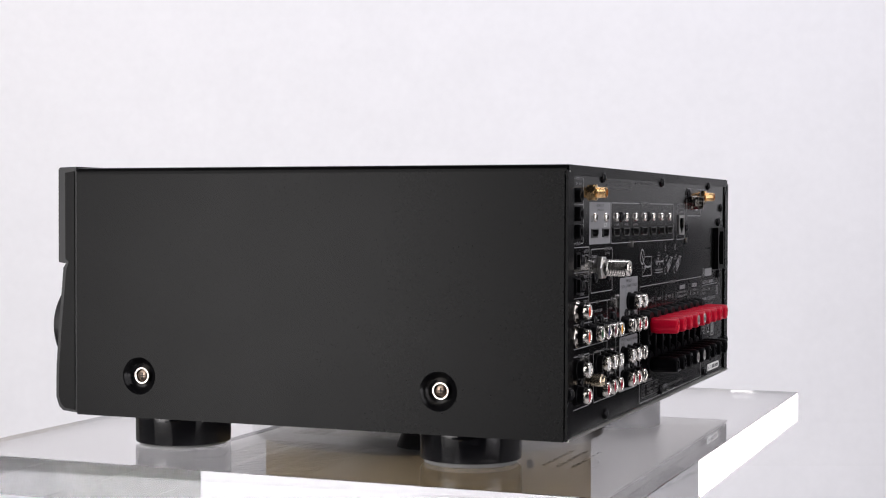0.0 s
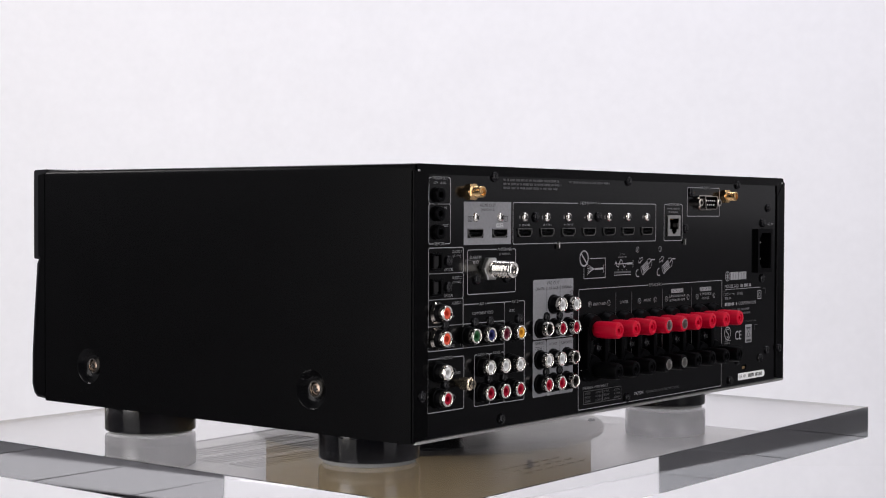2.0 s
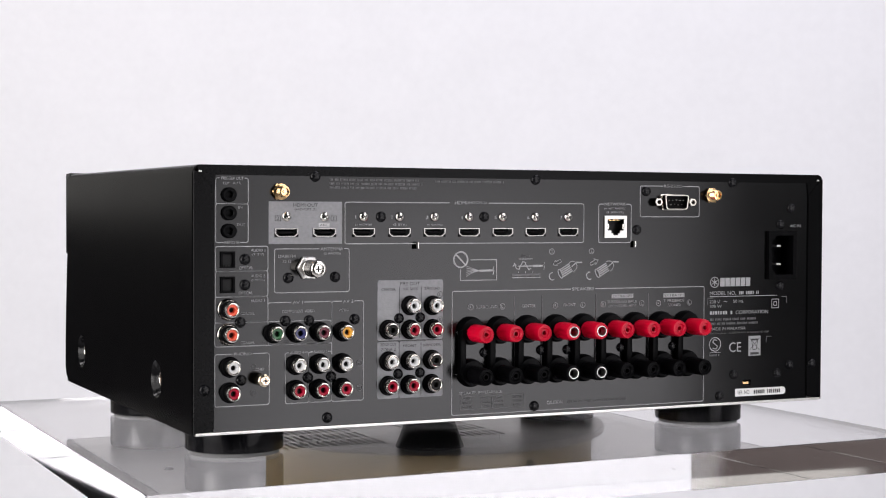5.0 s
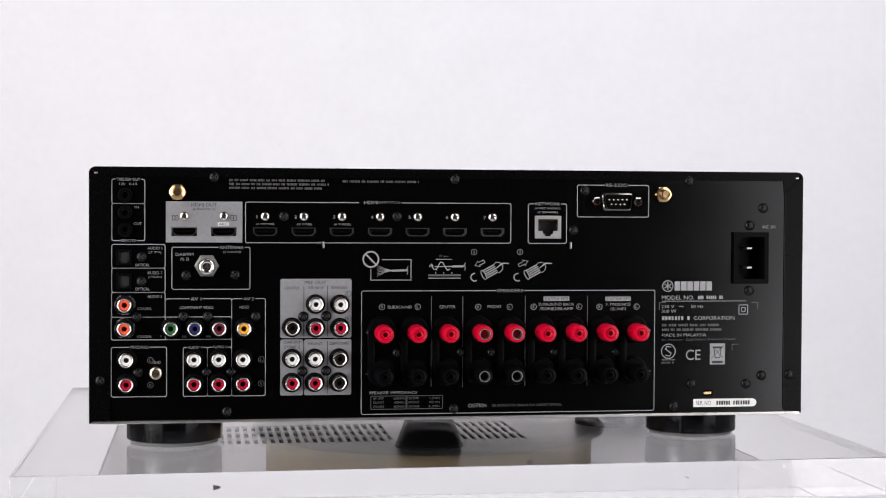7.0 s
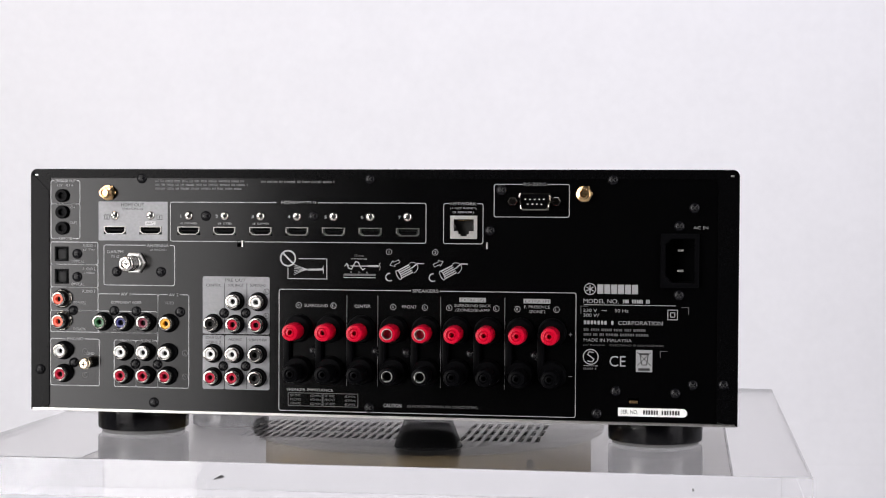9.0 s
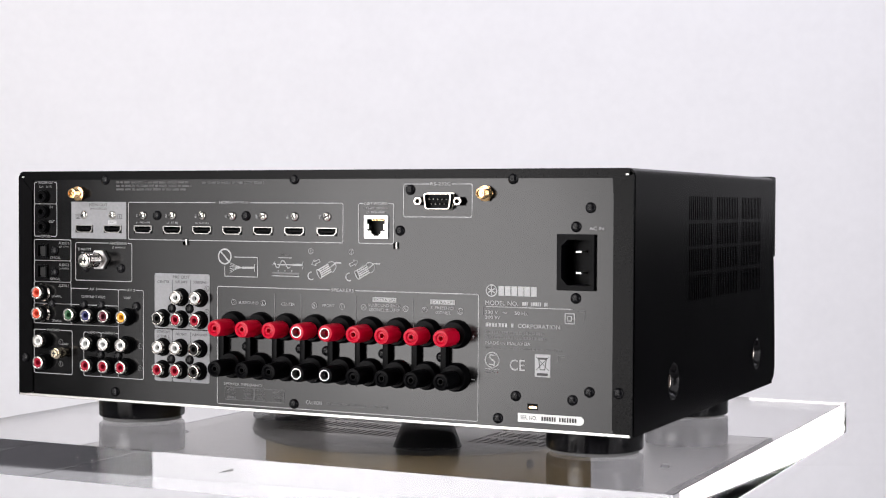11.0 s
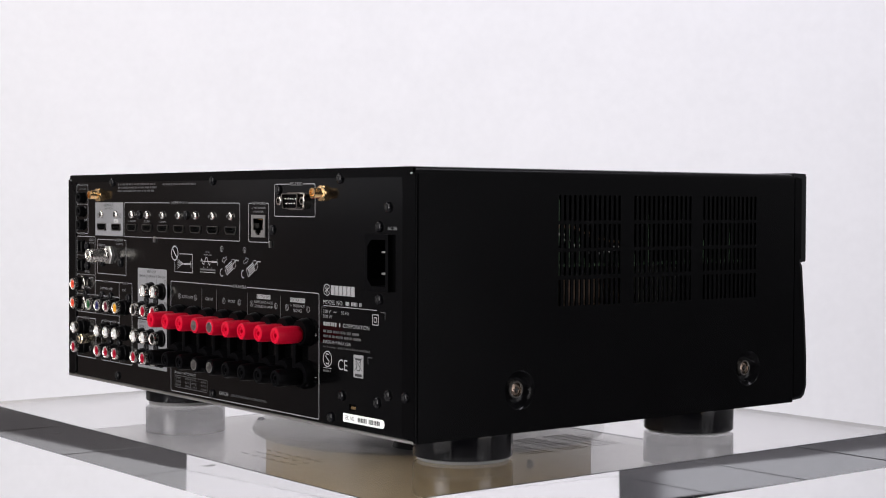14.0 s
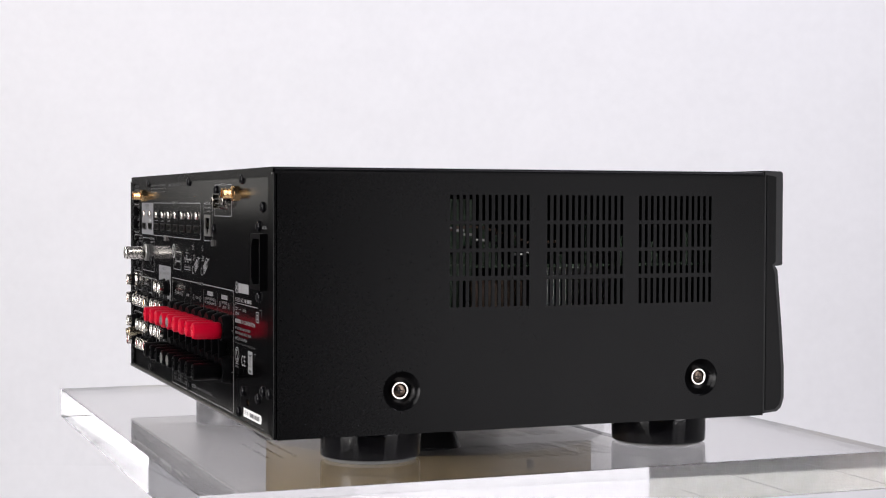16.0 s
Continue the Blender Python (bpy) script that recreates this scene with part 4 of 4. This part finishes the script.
    thread = [(4.6, 0.2)] + [(4.7, 2.0), (4.7, 4.2), (4.45, 4.4), (4.45, 5.0), (4.9, 5.2)] + [(4.9 if i % 2 else 4.7, 5.4 + i * 0.5) for i in range(22)] + [(4.8, 16.6), (4.5, 17.4), (3.9, 17.9), (3.1, 18.0), (2.5, 17.6), (2.3, 16.6), (0, 16.6)]
    part("threaded_barrel", lathe(bmesh.new(), thread, -149.6, 0, 111.3, seg=32), NICKEL, ob, "nickel threaded barrel", True)
    # Dark strips on the barrel's floor, the contact's slots shaded by colour.
    bm = bmesh.new()
    for a in (0, 90):
        c, s = 1.9 * math.cos(radians(a)), 1.9 * math.sin(radians(a))
        ribbon(bm, [(-149.6 - c, 111.3 - s), (-149.6 + c, 111.3 + s)], 0.9, False, -16.65 - a * 0.0001)
    part("contact_slot_shade", bm, DARK, ob)
    # earth post
    ob = part("earth_post", lathe(bmesh.new(), [(2.2, 0), (2.2, 3.6), (3.5, 3.8), (3.6, 9.4), (3.2, 9.9), (2.6, 10.1), (2.6, 11.2), (2.3, 11.6), (0, 11.65)], -178.8, 0, 49.2, seg=28, squash=lambda a: 1 + 0.02 * math.cos(14 * a)), BRASS, rx, "knurled pale brass earth terminal", True)
    # Shade of the post's cross slot, as dark strips on its tip.
    bm = bmesh.new()
    for a in (0, 90):
        c, s = 1.8 * math.cos(radians(a)), 1.8 * math.sin(radians(a))
        ribbon(bm, [(-178.8 - c, 49.2 - s), (-178.8 + c, 49.2 + s)], 0.7, False, -11.7 - a * 0.0001)
    part("cross_shade", bm, DARK, ob)
    # gilt aerial plugs
    for x, z in ((-166.6, 154.6), (127.2, 155.0)):
        ob = part("gilt_socket", lathe(bmesh.new(), [(5.1, 0), (5.1, 1.6), (4.6, 2.0), (3.4, 2.0)], x, 0, z, seg=6), GOLD, rx, "gold-plated threaded aerial connector")
        th = [(4.6, 1.5), (4.6, 2.4), (3.3, 2.8)] + [(3.2 if i % 2 else 2.95, 3.0 + i * 0.4) for i in range(13)] + [(3.1, 8.3), (2.3, 8.5), (2.2, 7.0), (0.9, 7.0), (0.8, 7.8), (0, 7.8)]
        part("threaded_barrel", lathe(bmesh.new(), th, x, 0, z, seg=28), GOLD, ob, "gold-plated barrel", True)
    # network socket
    bm = bmesh.new()
    holed(bm, 47.2, 63.4, 127.9, 141.7, [(49.2, 61.4, 132.4, 139.6), (52.0, 58.6, 130.6, 132.4), (53.4, 57.2, 129.4, 130.6)], lambda u, v: (u, -0.9, v))
    thicken(bm, (0, 0.8, 0))
    ob = part("network_socket", bm, TIN, rx, "dull metal-framed network socket")
    part("socket_cavity", box(bmesh.new(), 48.2, 62.4, 6, 6.5, 129, 141), DARK, ob)
    bm = bmesh.new()
    for i in range(8):
        box(bm, 51.6 + i * 1.0, 52.0 + i * 1.0, 1.5, 5.5, 138.6, 139.2)
    part("contacts", bm, GOLD, ob, "fine gilt contacts")
    for x in (49.6, 60.4):
        part("side_spring", box(bmesh.new(), x, x + 0.6, -0.6, 3, 133.6, 136.4), NICKEL, ob)
    # serial port
    d = [(-9.4, 5.0), (9.4, 5.0), (8.2, -5.0), (-8.2, -5.0)]

    def dee(k, r=1.6):
        pts = []
        for (ax, az), (bx, bz), (cx, cz) in zip(d[-1:] + d[:-1], d, d[1:] + d[:1]):
            p, q = Vector((ax - bx, az - bz)).normalized() * r, Vector((cx - bx, cz - bz)).normalized() * r
            for t in (0, 0.33, 0.67, 1):
                v = Vector((bx, bz)) + p * (1 - t) ** 2 + q * t ** 2
                pts.append((98.0 + v.x * k, 150.3 + v.y * (k if k >= 1 else k - 0.06)))
        return pts

    bm = bmesh.new()
    rows = [[bm.verts.new(Vector((u, y, v)) * MM) for u, v in dee(k)] for k, y in ((1.06, 0), (1.04, -0.8), (0.98, -1.0), (0.96, -5.2), (0.89, -5.2), (0.88, -0.6))]
    for a, b in zip(rows, rows[1:]):
        for i in range(len(a)):
            j = (i + 1) % len(a)
            bm.faces.new((a[i], a[j], b[j], b[i]))
    ob = part("serial_port", bm, POLISHED, rx, "nine-pin serial port in a metal shell", True)
    part("port_bed", slab_of(bmesh.new(), dee(0.9), -1.2, -0.4), PLASTIC, ob, "black insulator")
    for i in range(9):
        px, pz = (98.0 + (i - 2) * 2.75, 151.7) if i < 5 else (98.0 + (i - 6.5) * 2.75, 148.9)
        part("pin", lathe(bmesh.new(), [(0.5, 1.0), (0.5, 4.4), (0, 4.7)], px, 0, pz, seg=8), NICKEL, ob)
    for x in (84.9, 110.6):
        part("hex_post", lathe(bmesh.new(), [(2.9, 0), (2.9, 4.4), (2.5, 4.8), (1.6, 4.8), (1.5, 1.0), (0, 1.0)], x, 0, 150.4, seg=6), POLISHED, ob, "hexagonal jack post")
    # mains inlet
    bm = bmesh.new()
    shape = [(174.9, 107.0), (178.6, 103.2), (192.0, 103.2), (192.0, 129.0), (178.6, 129.0), (174.9, 125.4)]
    outer = [(172.2, 100.2), (172.2, 100.2), (194.6, 100.2), (194.6, 132.0), (172.2, 132.0), (172.2, 132.0)]
    rows = [[bm.verts.new(Vector((u, y, v)) * MM) for u, v in s] for s, y in ((outer, 0.0), (outer, -2.6), (shape, -2.6), (shape, 11.0))]
    for a, b in zip(rows, rows[1:]):
        for i in range(6):
            j = (i + 1) % 6
            if (a[i].co - a[j].co).length < 1e-7:
                bm.faces.new((a[i], b[j], b[i])) if (b[i].co - b[j].co).length > 1e-7 else None
            else:
                bm.faces.new((a[i], a[j], b[j], b[i]))
    bm.faces.new(rows[-1])
    bmesh.ops.remove_doubles(bm, verts=bm.verts[:], dist=1e-7)
    ob = part("mains_inlet", bm, PLASTIC, rx, "black two-pin mains inlet")
    for z in (122.0, 110.0):
        part("mains_pin", box(bmesh.new(), 182.0, 185.4, 2.0, 10.5, z - 0.55, z + 0.55, 0.2), TIN, ob, "flat metal pin")
    part("slide_switch", box(bmesh.new(), 154.6, 159.4, 0.6, 2.2, 31.6, 33.2, 0.2), GOLD, rx, "recessed selector contact")
    for x, z in ((-81.4, 123.8), (69.0, 123.8)):
        part("bent_tab", box(bmesh.new(), x, x + 0.9, -1.6, 1.0, z - 2.0, z + 2.0, 0.2), TIN, rx, "bare metal tab")
    # loudspeaker terminals: a black base each, with a red and a black screw cap
    knurl = lambda a: 1 + 0.02 * math.cos(18 * a)
    cap = [(4.4, 5.0), (5.0, 6.0), (5.25, 9.0), (5.1, 20.6), (4.7, 22.0), (3.2, 22.3), (2.8, 21.8)]
    base = None
    for k, x in enumerate(POSTS):
        if base is None:
            bm = bmesh.new()
            lathe(bm, [(8.6, 0.0), (8.4, 2.4), (7.4, 5.0), (0, 5.0)], x, 0, 72.6, seg=32)
            lathe(bm, [(8.6, 0.0), (8.4, 2.4), (7.4, 5.0), (0, 5.0)], x, 0, 47.4, seg=32)
            box(bm, x - 8.4, x - 4.6, -4.6, 0, 47, 73, 0.5)
            ob = base = part("speaker_terminal", bm, PLASTIC, rx, "black terminal base with screw caps", True)
            x_first = x
        else:
            ob = again(base, "speaker_terminal", rx, x - x_first, 0)
            ob["label"] = "black terminal base with screw caps"
        open_end = k in (3, 4)
        tip = [(2.6, 16.0), (0, 16.0)] if open_end else [(2.6, 21.3), (2.3, 21.5), (1.4, 21.5), (1.2, 20.6), (1.2, 17.0), (0, 17.0)]
        for z, mat, lab in ((71.6, RED, "red ribbed screw cap"), (46.6, PLASTIC, "black ribbed screw cap")):
            c = part("screw_cap", lathe(bmesh.new(), cap + tip, 0, 0, z, seg=36, squash=knurl), mat, ob, lab, True)
            c.location.x = x_first * MM
            if open_end:
                g = part("gilt_ring", lathe(bmesh.new(), [(3.4, 22.1), (3.3, 22.6), (2.9, 22.6), (2.7, 22.0), (2.6, 17.0)], 0, 0, z, seg=28), TIN, ob, "bright metal socket ring", True)
                g.location.x = x_first * MM


def receiver():
    rx = new("av_receiver")
    tagged(rx, "black home cinema receiver with crowded connector panel, on clear acrylic", "receiver")
    receiver_case(rx)
    receiver_inside(rx)
    centre_foot(rx)
    rear_panel(rx)
    connectors(rx)
    return rx


studio()
turntable()
slab = acrylic_slab()
rx = receiver()

# turn of the table, degrees, every half second
TURN = [68.08, 64.23, 59.83, 55.66, 51.11, 46.97, 42.52, 38.34, 33.75, 29.5, 25.25, 21.01, 16.76, 12.51, 8.11, 3.74, -0.64, -4.8, -9.25, -13.5, -17.76, -22.01, -26.26, -30.51, -35.38, -39.41, -43.81, -48.02, -52.54, -56.65, -60.95, -64.98, -69.24]


def motions():
    lean = pose(0, 0, 0, 0, 0.17, 0)
    rows = [(i * 0.5, pose(0, 0, TOP, 0, 0, a) @ lean @ pose(-AXIS[0], -AXIS[1], 0)) for i, a in enumerate(TURN)]
    level = [(i * 0.5, pose(0, 0, TOP, 0, 0, a) @ pose(-AXIS[0], -AXIS[1], 0)) for i, a in enumerate(TURN)]
    walk(slab, level)
    walk(rx, rows)


motions()
